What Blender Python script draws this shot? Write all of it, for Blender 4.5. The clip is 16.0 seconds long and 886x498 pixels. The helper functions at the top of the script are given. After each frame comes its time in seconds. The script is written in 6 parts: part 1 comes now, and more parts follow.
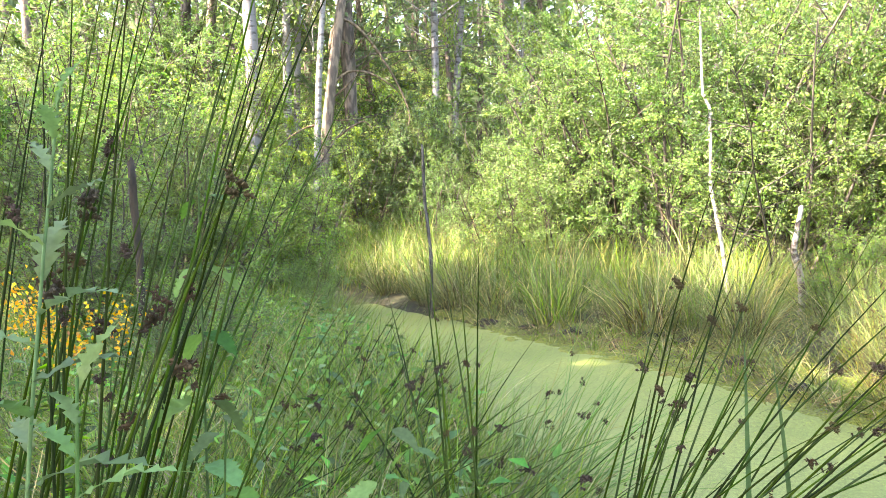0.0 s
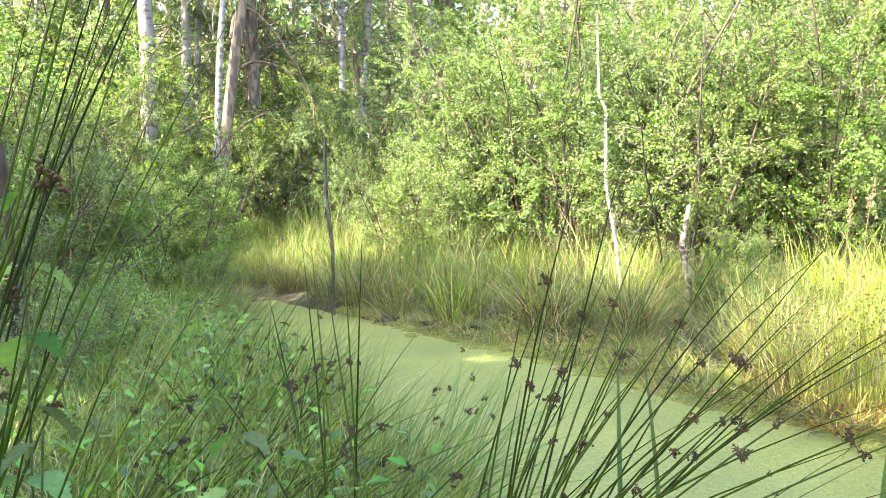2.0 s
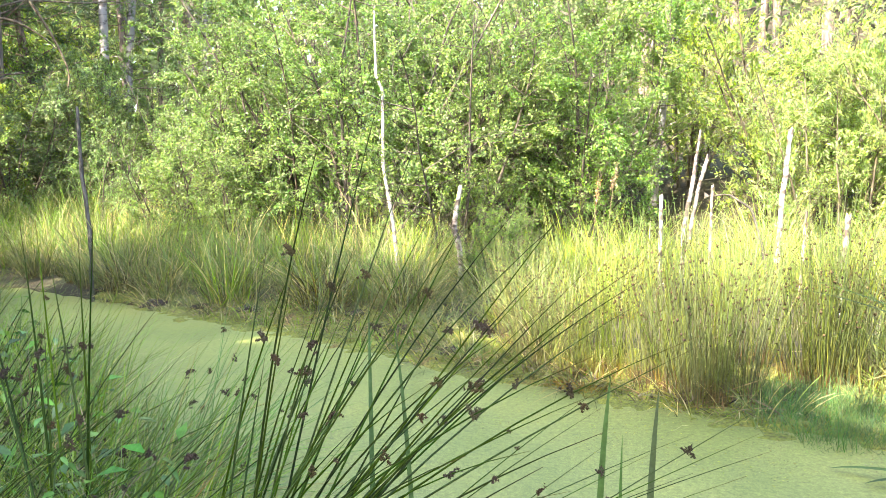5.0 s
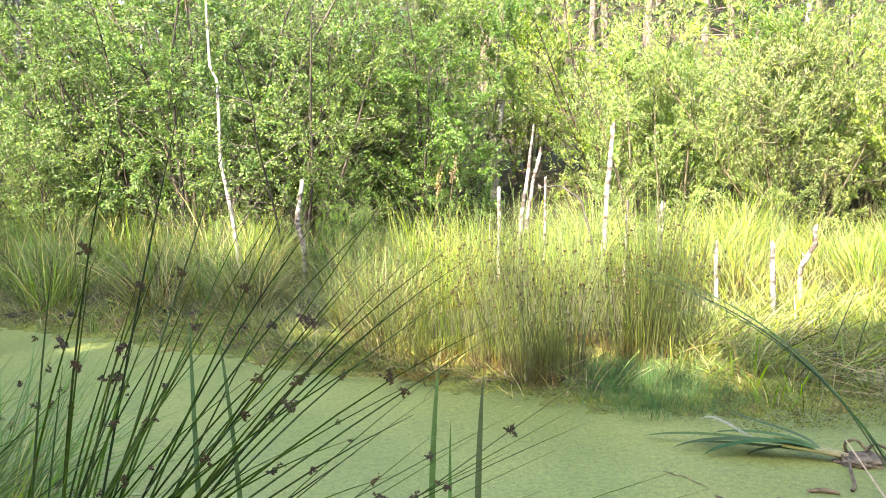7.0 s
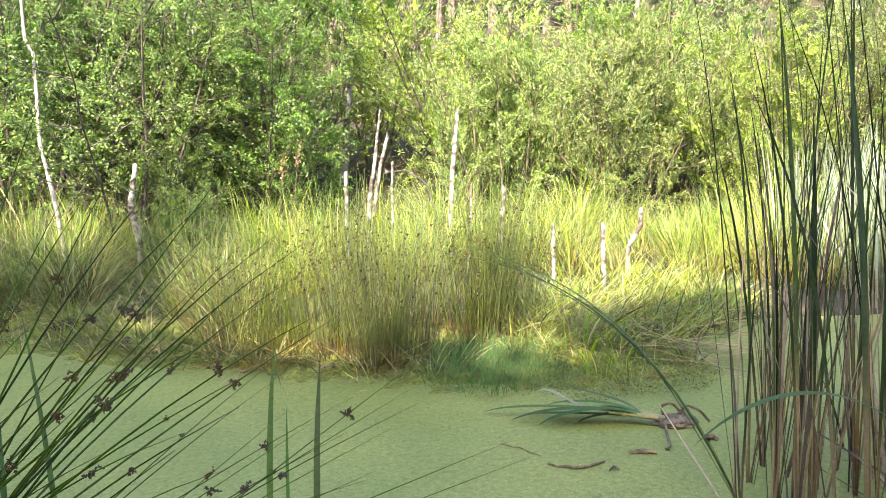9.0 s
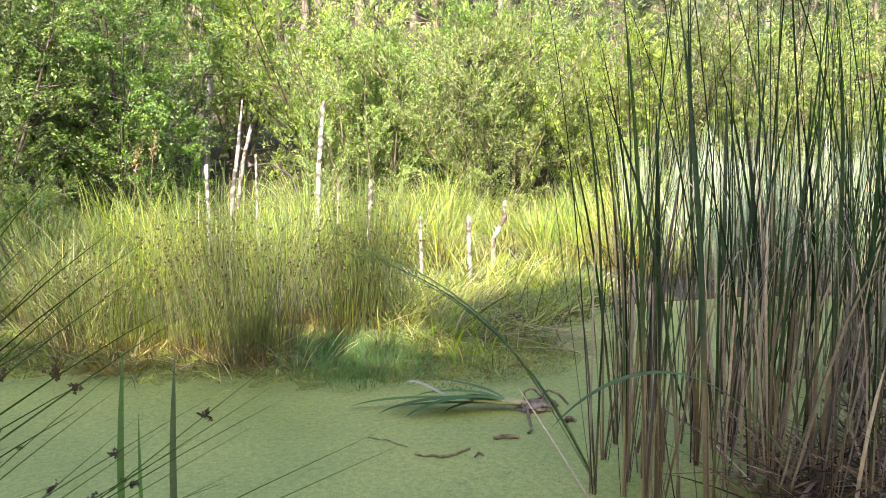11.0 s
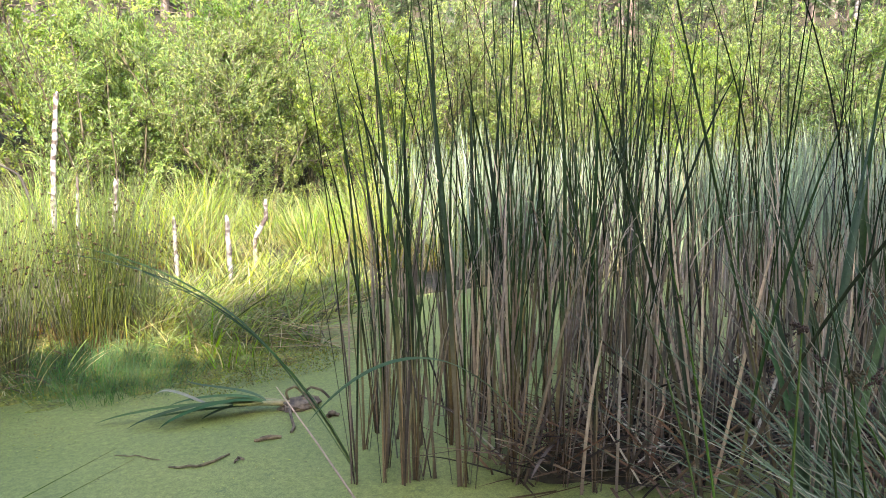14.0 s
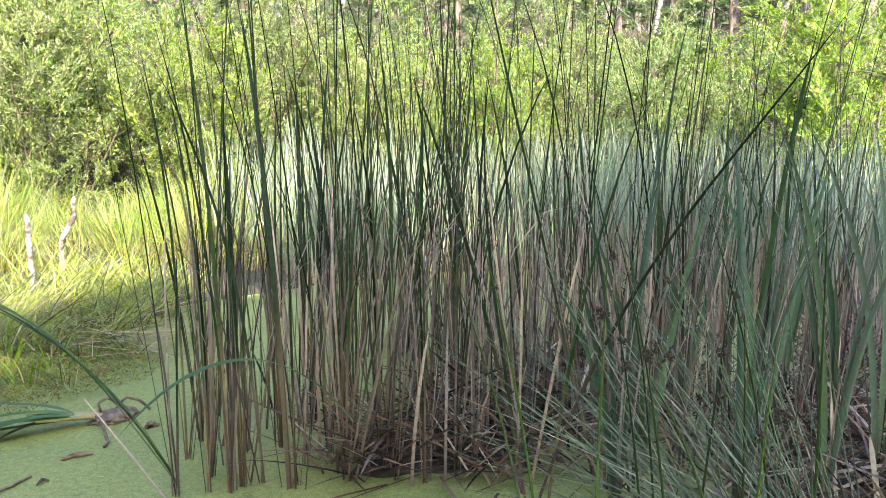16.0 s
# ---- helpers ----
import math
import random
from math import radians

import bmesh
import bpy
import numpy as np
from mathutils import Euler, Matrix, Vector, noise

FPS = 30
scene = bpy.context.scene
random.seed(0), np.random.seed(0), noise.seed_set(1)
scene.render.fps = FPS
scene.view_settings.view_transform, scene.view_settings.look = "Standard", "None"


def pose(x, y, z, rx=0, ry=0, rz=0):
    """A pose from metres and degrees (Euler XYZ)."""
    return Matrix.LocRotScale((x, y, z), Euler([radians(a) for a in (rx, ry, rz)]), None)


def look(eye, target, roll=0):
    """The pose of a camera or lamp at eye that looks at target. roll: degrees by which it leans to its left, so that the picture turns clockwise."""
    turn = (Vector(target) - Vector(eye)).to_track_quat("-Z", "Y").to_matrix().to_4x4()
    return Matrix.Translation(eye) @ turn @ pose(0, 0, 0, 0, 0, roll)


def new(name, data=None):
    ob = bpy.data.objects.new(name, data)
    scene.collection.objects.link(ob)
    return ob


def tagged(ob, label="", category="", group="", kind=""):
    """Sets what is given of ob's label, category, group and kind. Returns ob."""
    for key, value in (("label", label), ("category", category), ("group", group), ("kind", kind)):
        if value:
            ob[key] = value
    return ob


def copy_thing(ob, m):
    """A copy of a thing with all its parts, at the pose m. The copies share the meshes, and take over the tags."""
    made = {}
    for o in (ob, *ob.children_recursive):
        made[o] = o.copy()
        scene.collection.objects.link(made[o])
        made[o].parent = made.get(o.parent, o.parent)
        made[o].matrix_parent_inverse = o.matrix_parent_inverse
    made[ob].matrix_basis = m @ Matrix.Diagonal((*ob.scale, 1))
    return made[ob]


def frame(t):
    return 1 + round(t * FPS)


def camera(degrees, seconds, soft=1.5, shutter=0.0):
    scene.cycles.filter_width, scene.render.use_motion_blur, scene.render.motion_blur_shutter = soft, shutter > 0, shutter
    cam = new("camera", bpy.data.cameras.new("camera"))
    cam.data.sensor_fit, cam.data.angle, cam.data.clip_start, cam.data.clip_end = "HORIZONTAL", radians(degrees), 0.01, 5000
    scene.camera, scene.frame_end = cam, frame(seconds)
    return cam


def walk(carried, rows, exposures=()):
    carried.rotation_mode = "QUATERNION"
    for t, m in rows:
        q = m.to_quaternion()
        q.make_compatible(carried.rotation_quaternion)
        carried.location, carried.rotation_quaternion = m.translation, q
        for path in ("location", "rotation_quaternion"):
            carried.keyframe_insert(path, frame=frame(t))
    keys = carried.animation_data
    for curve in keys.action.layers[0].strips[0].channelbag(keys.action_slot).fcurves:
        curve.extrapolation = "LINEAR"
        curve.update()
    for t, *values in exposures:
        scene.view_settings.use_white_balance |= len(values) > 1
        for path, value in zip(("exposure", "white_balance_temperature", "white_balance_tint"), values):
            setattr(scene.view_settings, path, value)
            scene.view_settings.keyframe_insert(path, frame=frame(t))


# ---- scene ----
cam = camera(62.1, 16.0, soft=0.9)
PATH = [
    (0, (-0.058, -0.745, 1.381), (-1.242, 0.863, 1.267), -2.5),
    (0.5, (-0.041, -0.723, 1.376), (-1.202, 0.901, 1.26), -2.6),
    (1, (-0.016, -0.709, 1.378), (-1.121, 0.954, 1.257), -2.4),
    (1.5, (-0.005, -0.689, 1.379), (-1.051, 1.012, 1.252), -2.1),
    (2, (0.005, -0.668, 1.377), (-0.974, 1.071, 1.243), -1.8),
    (2.5, (0.021, -0.65, 1.366), (-0.878, 1.132, 1.225), -1.4),
    (3, (0.037, -0.632, 1.356), (-0.779, 1.188, 1.205), -1.1),
    (3.5, (0.059, -0.612, 1.347), (-0.672, 1.242, 1.183), -1.1),
    (4, (0.073, -0.609, 1.343), (-0.564, 1.278, 1.165), -0.9),
    (6.5, (0.168, -0.59, 1.333), (0.01, 1.392, 1.12), -1.5),
    (7, (0.192, -0.602, 1.334), (0.139, 1.385, 1.113), -1.4),
    (7.5, (0.216, -0.603, 1.328), (0.271, 1.383, 1.096), -1.2),
    (8, (0.229, -0.599, 1.324), (0.379, 1.381, 1.079), -1.1),
    (8.5, (0.241, -0.6, 1.322), (0.494, 1.368, 1.065), -0.9),
    (9, (0.256, -0.6, 1.321), (0.595, 1.353, 1.054), -1.0),
    (11.5, (0.292, -0.603, 1.308), (1.045, 1.227, 1.023), -0.2),
    (12, (0.299, -0.611, 1.304), (1.133, 1.184, 1.02), -0.1),
    (12.5, (0.297, -0.628, 1.312), (1.234, 1.115, 1.026), 0.0),
    (13, (0.307, -0.632, 1.311), (1.33, 1.063, 1.025), 0.1),
    (13.5, (0.318, -0.634, 1.303), (1.438, 0.998, 1.019), 0.2),
    (14, (0.331, -0.641, 1.296), (1.546, 0.921, 1.009), 0.3),
    (14.5, (0.337, -0.645, 1.295), (1.638, 0.846, 1.003), 0.5),
    (15, (0.349, -0.651, 1.292), (1.74, 0.756, 1.001), 0.6),
    (15.5, (0.35, -0.657, 1.289), (1.82, 0.667, 1.001), 0.9),
    (16, (0.353, -0.661, 1.289), (1.888, 0.589, 1.002), 1.1),
]
walk(cam, [(t, look(eye, target, roll)) for t, eye, target, roll in PATH],
     exposures=[(0, 3.9, 7300, 19), (4, 3.88, 7150, 18.5), (7, 3.42, 7100, 17.5), (9, 3.17, 7100, 18), (12.5, 2.86, 6850, 20), (14.5, 2.97, 6650, 20.5), (16, 3.2, 6550, 20)])

# ---- world and sun ----
SUN_AZ, SUN_EL = -150.0, 44.0   # clockwise from +y, and above the horizon
SUN_DIR = Vector((math.sin(radians(SUN_AZ)) * math.cos(radians(SUN_EL)),
                  math.cos(radians(SUN_AZ)) * math.cos(radians(SUN_EL)), math.sin(radians(SUN_EL))))
world = bpy.data.worlds.new("sky")
scene.world = world
world.use_nodes = True
sky = world.node_tree.nodes.new("ShaderNodeTexSky")
sky.sky_type, sky.sun_disc = "NISHITA", False
sky.sun_elevation, sky.sun_rotation = radians(SUN_EL), radians(SUN_AZ)
sky.air_density, sky.dust_density, sky.ozone_density = 1.0, 1.5, 1.0
back = world.node_tree.nodes["Background"]
back.inputs["Strength"].default_value = 0.15
world.node_tree.links.new(sky.outputs["Color"], back.inputs["Color"])
sun = new("sun", bpy.data.lights.new("sun", "SUN"))
sun.data.energy, sun.data.angle, sun.data.color = 3.2, radians(0.5), (1.0, 0.93, 0.80)
sun.matrix_world = look(SUN_DIR * 40, (0, 0, 0))


# ---- materials ----
def nodes_of(name):
    m = bpy.data.materials.new(name)
    m.use_nodes = True
    t = m.node_tree
    return m, t, t.nodes["Principled BSDF"], t.nodes["Material Output"]


def ramp(t, stops, fac):
    r = t.nodes.new("ShaderNodeValToRGB")
    e = r.color_ramp.elements
    while len(e) < len(stops):
        e.new(0.5)
    for k, (p, c) in enumerate(stops):
        e[k].position, e[k].color = p, (*c, 1)
    t.links.new(fac, r.inputs["Fac"])
    return r.outputs["Color"]


def tex_noise(t, scale, detail=3.0, coord="Object", rough=0.55):
    c = t.nodes.new("ShaderNodeTexCoord")
    n = t.nodes.new("ShaderNodeTexNoise")
    n.inputs["Scale"].default_value, n.inputs["Detail"].default_value = scale, detail
    n.inputs["Roughness"].default_value = rough
    t.links.new(c.outputs[coord], n.inputs["Vector"])
    return n.outputs["Fac"]


def vary(t, colour, fac, hue=0.03, sat=0.2, val=0.3):
    """Shift a colour round its mean by a 0..1 factor, in hue, saturation and value."""
    h = t.nodes.new("ShaderNodeHueSaturation")
    for socket, mid, amount, turn in (("Hue", 0.5, hue, 1.0), ("Saturation", 1.0, sat, 7.3), ("Value", 1.0, val, 3.7)):
        a = t.nodes.new("ShaderNodeMath")
        a.operation = "MULTIPLY"
        a.inputs[1].default_value = turn
        t.links.new(fac, a.inputs[0])
        b = t.nodes.new("ShaderNodeMath")
        b.operation = "FRACT"
        t.links.new(a.outputs[0], b.inputs[0])
        m = t.nodes.new("ShaderNodeMapRange")
        m.inputs["To Min"].default_value, m.inputs["To Max"].default_value = mid - amount, mid + amount
        t.links.new(b.outputs[0], m.inputs["Value"])
        t.links.new(m.outputs["Result"], h.inputs[socket])
    t.links.new(colour, h.inputs["Color"])
    return h.outputs["Color"]


def plant_mat(name, stops, trans=0.3, rough=0.5, hue=0.03, sat=0.2, val=0.3, by="island", patch=0.0, patch_col=(0.3, 0.25, 0.1), spec=0.35):
    """Leaf or stem tissue: colour along the blade, varied from piece to piece, letting some light through."""
    m, t, p, out = nodes_of(name)
    a = t.nodes.new("ShaderNodeAttribute")
    a.attribute_name = "along"
    col = ramp(t, stops, a.outputs["Fac"])
    if by == "island":
        g = t.nodes.new("ShaderNodeNewGeometry")
        rnd = g.outputs["Random Per Island"]
    else:
        g = t.nodes.new("ShaderNodeObjectInfo")
        rnd = g.outputs["Random"]
    if patch > 0:
        mixp = t.nodes.new("ShaderNodeMix")
        mixp.data_type = "RGBA"
        r = t.nodes.new("ShaderNodeMapRange")
        r.inputs["From Min"].default_value, r.inputs["From Max"].default_value = 1 - patch, 1 - patch + 0.02
        t.links.new(rnd, r.inputs["Value"])
        t.links.new(r.outputs["Result"], mixp.inputs["Factor"])
        t.links.new(col, mixp.inputs["A"])
        mixp.inputs["B"].default_value = (*patch_col, 1)
        col = mixp.outputs["Result"]
    col = vary(t, col, rnd, hue, sat, val)
    if by == "island":
        whole = t.nodes.new("ShaderNodeObjectInfo")
        col = vary(t, col, whole.outputs["Random"], 0.010, 0.12, 0.18)
    n = tex_noise(t, 60.0, 2.0)
    mix = t.nodes.new("ShaderNodeMix")
    mix.data_type, mix.blend_type = "RGBA", "MULTIPLY"
    mix.inputs["Factor"].default_value = 0.45
    t.links.new(col, mix.inputs["A"])
    t.links.new(ramp(t, [(0.3, (0.55, 0.55, 0.5)), (0.7, (1.25, 1.25, 1.2))], n), mix.inputs["B"])
    col = mix.outputs["Result"]
    t.links.new(col, p.inputs["Base Color"])
    p.inputs["Roughness"].default_value = rough
    p.inputs["Specular IOR Level"].default_value = spec
    if trans > 0:
        tr = t.nodes.new("ShaderNodeBsdfTranslucent")
        t.links.new(col, tr.inputs["Color"])
        ms = t.nodes.new("ShaderNodeMixShader")
        ms.inputs["Fac"].default_value = trans
        t.links.new(p.outputs["BSDF"], ms.inputs[1])
        t.links.new(tr.outputs["BSDF"], ms.inputs[2])
        t.links.new(ms.outputs["Shader"], out.inputs["Surface"])
    return m


def bark_mat(name, light, dark, scale=(8, 8, 2), edge=(0.45, 0.6), rough=0.85, bump=0.4):
    m, t, p, out = nodes_of(name)
    c = t.nodes.new("ShaderNodeTexCoord")
    mp = t.nodes.new("ShaderNodeMapping")
    mp.inputs["Scale"].default_value = scale
    t.links.new(c.outputs["Object"], mp.inputs["Vector"])
    n = t.nodes.new("ShaderNodeTexNoise")
    n.inputs["Scale"].default_value, n.inputs["Detail"].default_value = 1.5, 6
    t.links.new(mp.outputs["Vector"], n.inputs["Vector"])
    col = ramp(t, [(edge[0], dark), (edge[1], light)], n.outputs["Fac"])
    o = t.nodes.new("ShaderNodeObjectInfo")
    col = vary(t, col, o.outputs["Random"], 0.01, 0.15, 0.15)
    t.links.new(col, p.inputs["Base Color"])
    p.inputs["Roughness"].default_value = rough
    b = t.nodes.new("ShaderNodeBump")
    b.inputs["Strength"].default_value, b.inputs["Distance"].default_value = bump, 0.02
    t.links.new(n.outputs["Fac"], b.inputs["Height"])
    t.links.new(b.outputs["Normal"], p.inputs["Normal"])
    return m


def ground_mat():
    m, t, p, out = nodes_of("bog soil and litter")
    a = tex_noise(t, 0.6, 4)
    b = tex_noise(t, 22.0, 5)
    c1 = ramp(t, [(0.3, (0.015, 0.014, 0.006)), (0.5, (0.034, 0.029, 0.011)), (0.7, (0.03, 0.04, 0.011))], a)
    c2 = ramp(t, [(0.3, (0.4, 0.38, 0.35)), (0.7, (1.5, 1.4, 1.2))], b)
    mix = t.nodes.new("ShaderNodeMix")
    mix.data_type, mix.blend_type = "RGBA", "MULTIPLY"
    mix.inputs["Factor"].default_value = 1.0
    t.links.new(c1, mix.inputs["A"])
    t.links.new(c2, mix.inputs["B"])
    t.links.new(mix.outputs["Result"], p.inputs["Base Color"])
    p.inputs["Roughness"].default_value = 0.95
    bp = t.nodes.new("ShaderNodeBump")
    bp.inputs["Strength"].default_value, bp.inputs["Distance"].default_value = 0.8, 0.03
    t.links.new(b, bp.inputs["Height"])
    t.links.new(bp.outputs["Normal"], p.inputs["Normal"])
    return m


def duckweed_mat():
    m, t, p, out = nodes_of("duckweed covered water")
    c = t.nodes.new("ShaderNodeTexCoord")
    v = t.nodes.new("ShaderNodeTexVoronoi")
    v.inputs["Scale"].default_value = 260.0
    t.links.new(c.outputs["Object"], v.inputs["Vector"])
    cell = t.nodes.new("ShaderNodeSeparateColor")
    t.links.new(v.outputs["Color"], cell.inputs["Color"])
    frond = ramp(t, [(0.0, (0.107, 0.127, 0.030)), (0.5, (0.145, 0.17, 0.042)), (1.0, (0.19, 0.215, 0.06))], cell.outputs["Red"])
    big = tex_noise(t, 1.1, 5)
    tone = ramp(t, [(0.35, (0.80, 0.86, 0.78)), (0.5, (0.98, 1.0, 0.95)), (0.65, (1.15, 1.10, 1.05))], big)
    mix = t.nodes.new("ShaderNodeMix")
    mix.data_type, mix.blend_type = "RGBA", "MULTIPLY"
    mix.inputs["Factor"].default_value = 1.0
    t.links.new(frond, mix.inputs["A"])
    t.links.new(tone, mix.inputs["B"])
    # clotted fronds a few centimetres across
    clot = tex_noise(t, 38.0, 6, rough=0.7)
    mc = t.nodes.new("ShaderNodeMix")
    mc.data_type, mc.blend_type = "RGBA", "MULTIPLY"
    mc.inputs["Factor"].default_value = 1.0
    t.links.new(mix.outputs["Result"], mc.inputs["A"])
    t.links.new(ramp(t, [(0.36, (0.72, 0.74, 0.68)), (0.5, (0.97, 0.97, 0.97)), (0.64, (1.2, 1.18, 1.2))], clot), mc.inputs["B"])
    mix = mc
    # open specks of dark water between the fronds
    gap = tex_noise(t, 5.0, 8, rough=0.78)
    hole = ramp(t, [(0.60, (0, 0, 0)), (0.70, (0.8, 0.8, 0.8))], gap)
    mx = t.nodes.new("ShaderNodeMix")
    mx.data_type = "RGBA"
    t.links.new(hole, mx.inputs["Factor"])
    t.links.new(mix.outputs["Result"], mx.inputs["A"])
    mx.inputs["B"].default_value = (0.045, 0.06, 0.025, 1)
    t.links.new(mx.outputs["Result"], p.inputs["Base Color"])
    p.inputs["Roughness"].default_value = 0.55
    p.inputs["Specular IOR Level"].default_value = 0.4
    b = t.nodes.new("ShaderNodeBump")
    b.inputs["Strength"].default_value, b.inputs["Distance"].default_value = 0.12, 0.002
    t.links.new(v.outputs["Distance"], b.inputs["Height"])
    t.links.new(b.outputs["Normal"], p.inputs["Normal"])
    return m


GROUND = ground_mat()
DUCKWEED = duckweed_mat()
BARK_PINE = bark_mat("pine bark", (0.21, 0.16, 0.12), (0.085, 0.066, 0.052), (9, 9, 2.5))
BARK_BIRCH = bark_mat("birch bark", (0.22, 0.205, 0.195), (0.08, 0.07, 0.06), (3, 3, 9), (0.40, 0.47), 0.7, 0.2)
BARK_DEAD = bark_mat("bleached dead birch wood", (0.27, 0.25, 0.22), (0.055, 0.042, 0.032), (7, 7, 10), (0.43, 0.55), 0.8, 0.6)
BARK_PALE = bark_mat("pale dead birch bark", (0.23, 0.215, 0.19), (0.07, 0.058, 0.045), (5, 5, 7), (0.36, 0.44), 0.8, 0.4)
BARK_GREY = bark_mat("grey willow bark", (0.095, 0.075, 0.055), (0.035, 0.028, 0.02), (14, 14, 4))
BARK_WILLOW = bark_mat("olive willow bark", (0.13, 0.11, 0.06), (0.06, 0.05, 0.03), (14, 14, 4))
BARK_ROT = bark_mat("rotten dark wood", (0.045, 0.03, 0.018), (0.012, 0.009, 0.006), (14, 14, 4), (0.35, 0.65), 0.95, 0.9)
BARK_STAKE = bark_mat("weathered grey stake", (0.062, 0.057, 0.046), (0.026, 0.023, 0.018), (12, 12, 3))
LEAF_SHRUB = plant_mat("shrub leaf", [(0, (0.135, 0.215, 0.06)), (1, (0.17, 0.265, 0.078))], 0.48, 0.42, 0.03, 0.25, 0.5, spec=0.35)
LEAF_WILLOW = plant_mat("yellow green willow leaf", [(0, (0.235, 0.335, 0.082)), (1, (0.285, 0.395, 0.105))], 0.5, 0.45, 0.035, 0.25, 0.5, spec=0.35)
LEAF_BIRCH = plant_mat("birch leaf", [(0, (0.15, 0.23, 0.055)), (1, (0.19, 0.275, 0.07))], 0.45, 0.45)
NEEDLE = plant_mat("pine needles", [(0, (0.08, 0.135, 0.05)), (1, (0.125, 0.18, 0.07))], 0.3, 0.5)
NETTLE = plant_mat("nettle leaf", [(0, (0.10, 0.20, 0.055)), (1, (0.12, 0.24, 0.065))], 0.35, 0.65, 0.03, 0.2, 0.5, by="object", spec=0.12)
HERB = plant_mat("bank herb leaf", [(0, (0.09, 0.18, 0.035)), (1, (0.125, 0.235, 0.05))], 0.35, 0.6, 0.035, 0.25, 0.7, spec=0.2)
SEDGE = plant_mat("sedge blade", [(0, (0.13, 0.075, 0.032)), (0.25, (0.135, 0.165, 0.045)), (1, (0.19, 0.275, 0.09))], 0.35, 0.5, 0.035, 0.3, 0.8, patch=0.26, patch_col=(0.40, 0.31, 0.17), spec=0.15)
MEADOW = plant_mat("meadow sedge blade", [(0, (0.12, 0.075, 0.028)), (0.3, (0.18, 0.22, 0.045)), (1, (0.245, 0.37, 0.10))], 0.36, 0.5, 0.04, 0.3, 0.8, patch=0.16, patch_col=(0.44, 0.34, 0.17), spec=0.25)
GRASS = plant_mat("bank grass blade", [(0, (0.15, 0.13, 0.05)), (0.3, (0.13, 0.205, 0.036)), (1, (0.17, 0.285, 0.05))], 0.35, 0.55, 0.03, 0.25, 0.6, patch=0.22, patch_col=(0.40, 0.32, 0.17), spec=0.22)
RUSH = plant_mat("rush stem", [(0, (0.09, 0.09, 0.04)), (0.2, (0.034, 0.062, 0.012)), (0.9, (0.029, 0.05, 0.010)), (1, (0.09, 0.068, 0.03))], 0.0, 0.7, 0.02, 0.2, 0.6, by="object", spec=0.05)
RUSH_FAR = plant_mat("clump rush stem", [(0, (0.17, 0.085, 0.035)), (0.22, (0.085, 0.105, 0.026)), (1, (0.10, 0.15, 0.036))], 0.1, 0.45, 0.03, 0.25, 0.5)
RUSH_FINE = plant_mat("fine fresh rush stem", [(0, (0.09, 0.10, 0.04)), (0.3, (0.10, 0.19, 0.045)), (1, (0.13, 0.24, 0.065))], 0.0, 0.6, by="object", patch=0.1, patch_col=(0.26, 0.2, 0.1), spec=0.2)
RUSH_GREY = plant_mat("blue green rush stem", [(0, (0.09, 0.09, 0.05)), (0.3, (0.075, 0.11, 0.062)), (1, (0.09, 0.13, 0.075))], 0.0, 0.55, by="object", patch=0.14, patch_col=(0.24, 0.215, 0.16), spec=0.2)
FLOWER_HEAD = plant_mat("brown rush flower", [(0, (0.026, 0.016, 0.007)), (1, (0.06, 0.037, 0.014))], 0.0, 0.8, by="object")
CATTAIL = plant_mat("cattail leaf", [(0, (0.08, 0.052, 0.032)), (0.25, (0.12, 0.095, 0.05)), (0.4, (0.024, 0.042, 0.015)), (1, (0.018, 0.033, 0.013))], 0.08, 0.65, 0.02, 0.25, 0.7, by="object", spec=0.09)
CATTAIL_DRY = plant_mat("dry cattail leaf", [(0, (0.065, 0.045, 0.032)), (0.4, (0.155, 0.12, 0.086)), (1, (0.25, 0.20, 0.145))], 0.1, 0.75, 0.015, 0.25, 0.9, by="object")
STRAW = plant_mat("bleached litter straw", [(0, (0.20, 0.14, 0.08)), (1, (0.29, 0.22, 0.13))], 0.15, 0.75, 0.02, 0.3, 0.8, spec=0.15)
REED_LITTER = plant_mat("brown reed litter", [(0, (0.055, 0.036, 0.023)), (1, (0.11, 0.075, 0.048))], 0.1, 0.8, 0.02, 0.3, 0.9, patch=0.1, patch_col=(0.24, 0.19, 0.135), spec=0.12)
MOSS = plant_mat("bog moss", [(0, (0.12, 0.135, 0.02)), (1, (0.19, 0.22, 0.03))], 0.2, 0.8, 0.06, 0.3, 0.6)
MOSS_ORANGE = plant_mat("orange bog moss", [(0, (0.22, 0.12, 0.02)), (1, (0.34, 0.20, 0.035))], 0.2, 0.8)
PONDWEED = plant_mat("fine pond plant", [(0, (0.06, 0.11, 0.03)), (1, (0.095, 0.20, 0.07))], 0.3, 0.6, 0.03, 0.3, 0.5, spec=0.2)
YELLOW = plant_mat("yellow petal", [(0, (0.62, 0.34, 0.012)), (1, (0.70, 0.42, 0.02))], 0.3, 0.5)
ROOT = bark_mat("pale muddy root", (0.17, 0.125, 0.06), (0.05, 0.036, 0.018), (20, 20, 20), (0.35, 0.65))


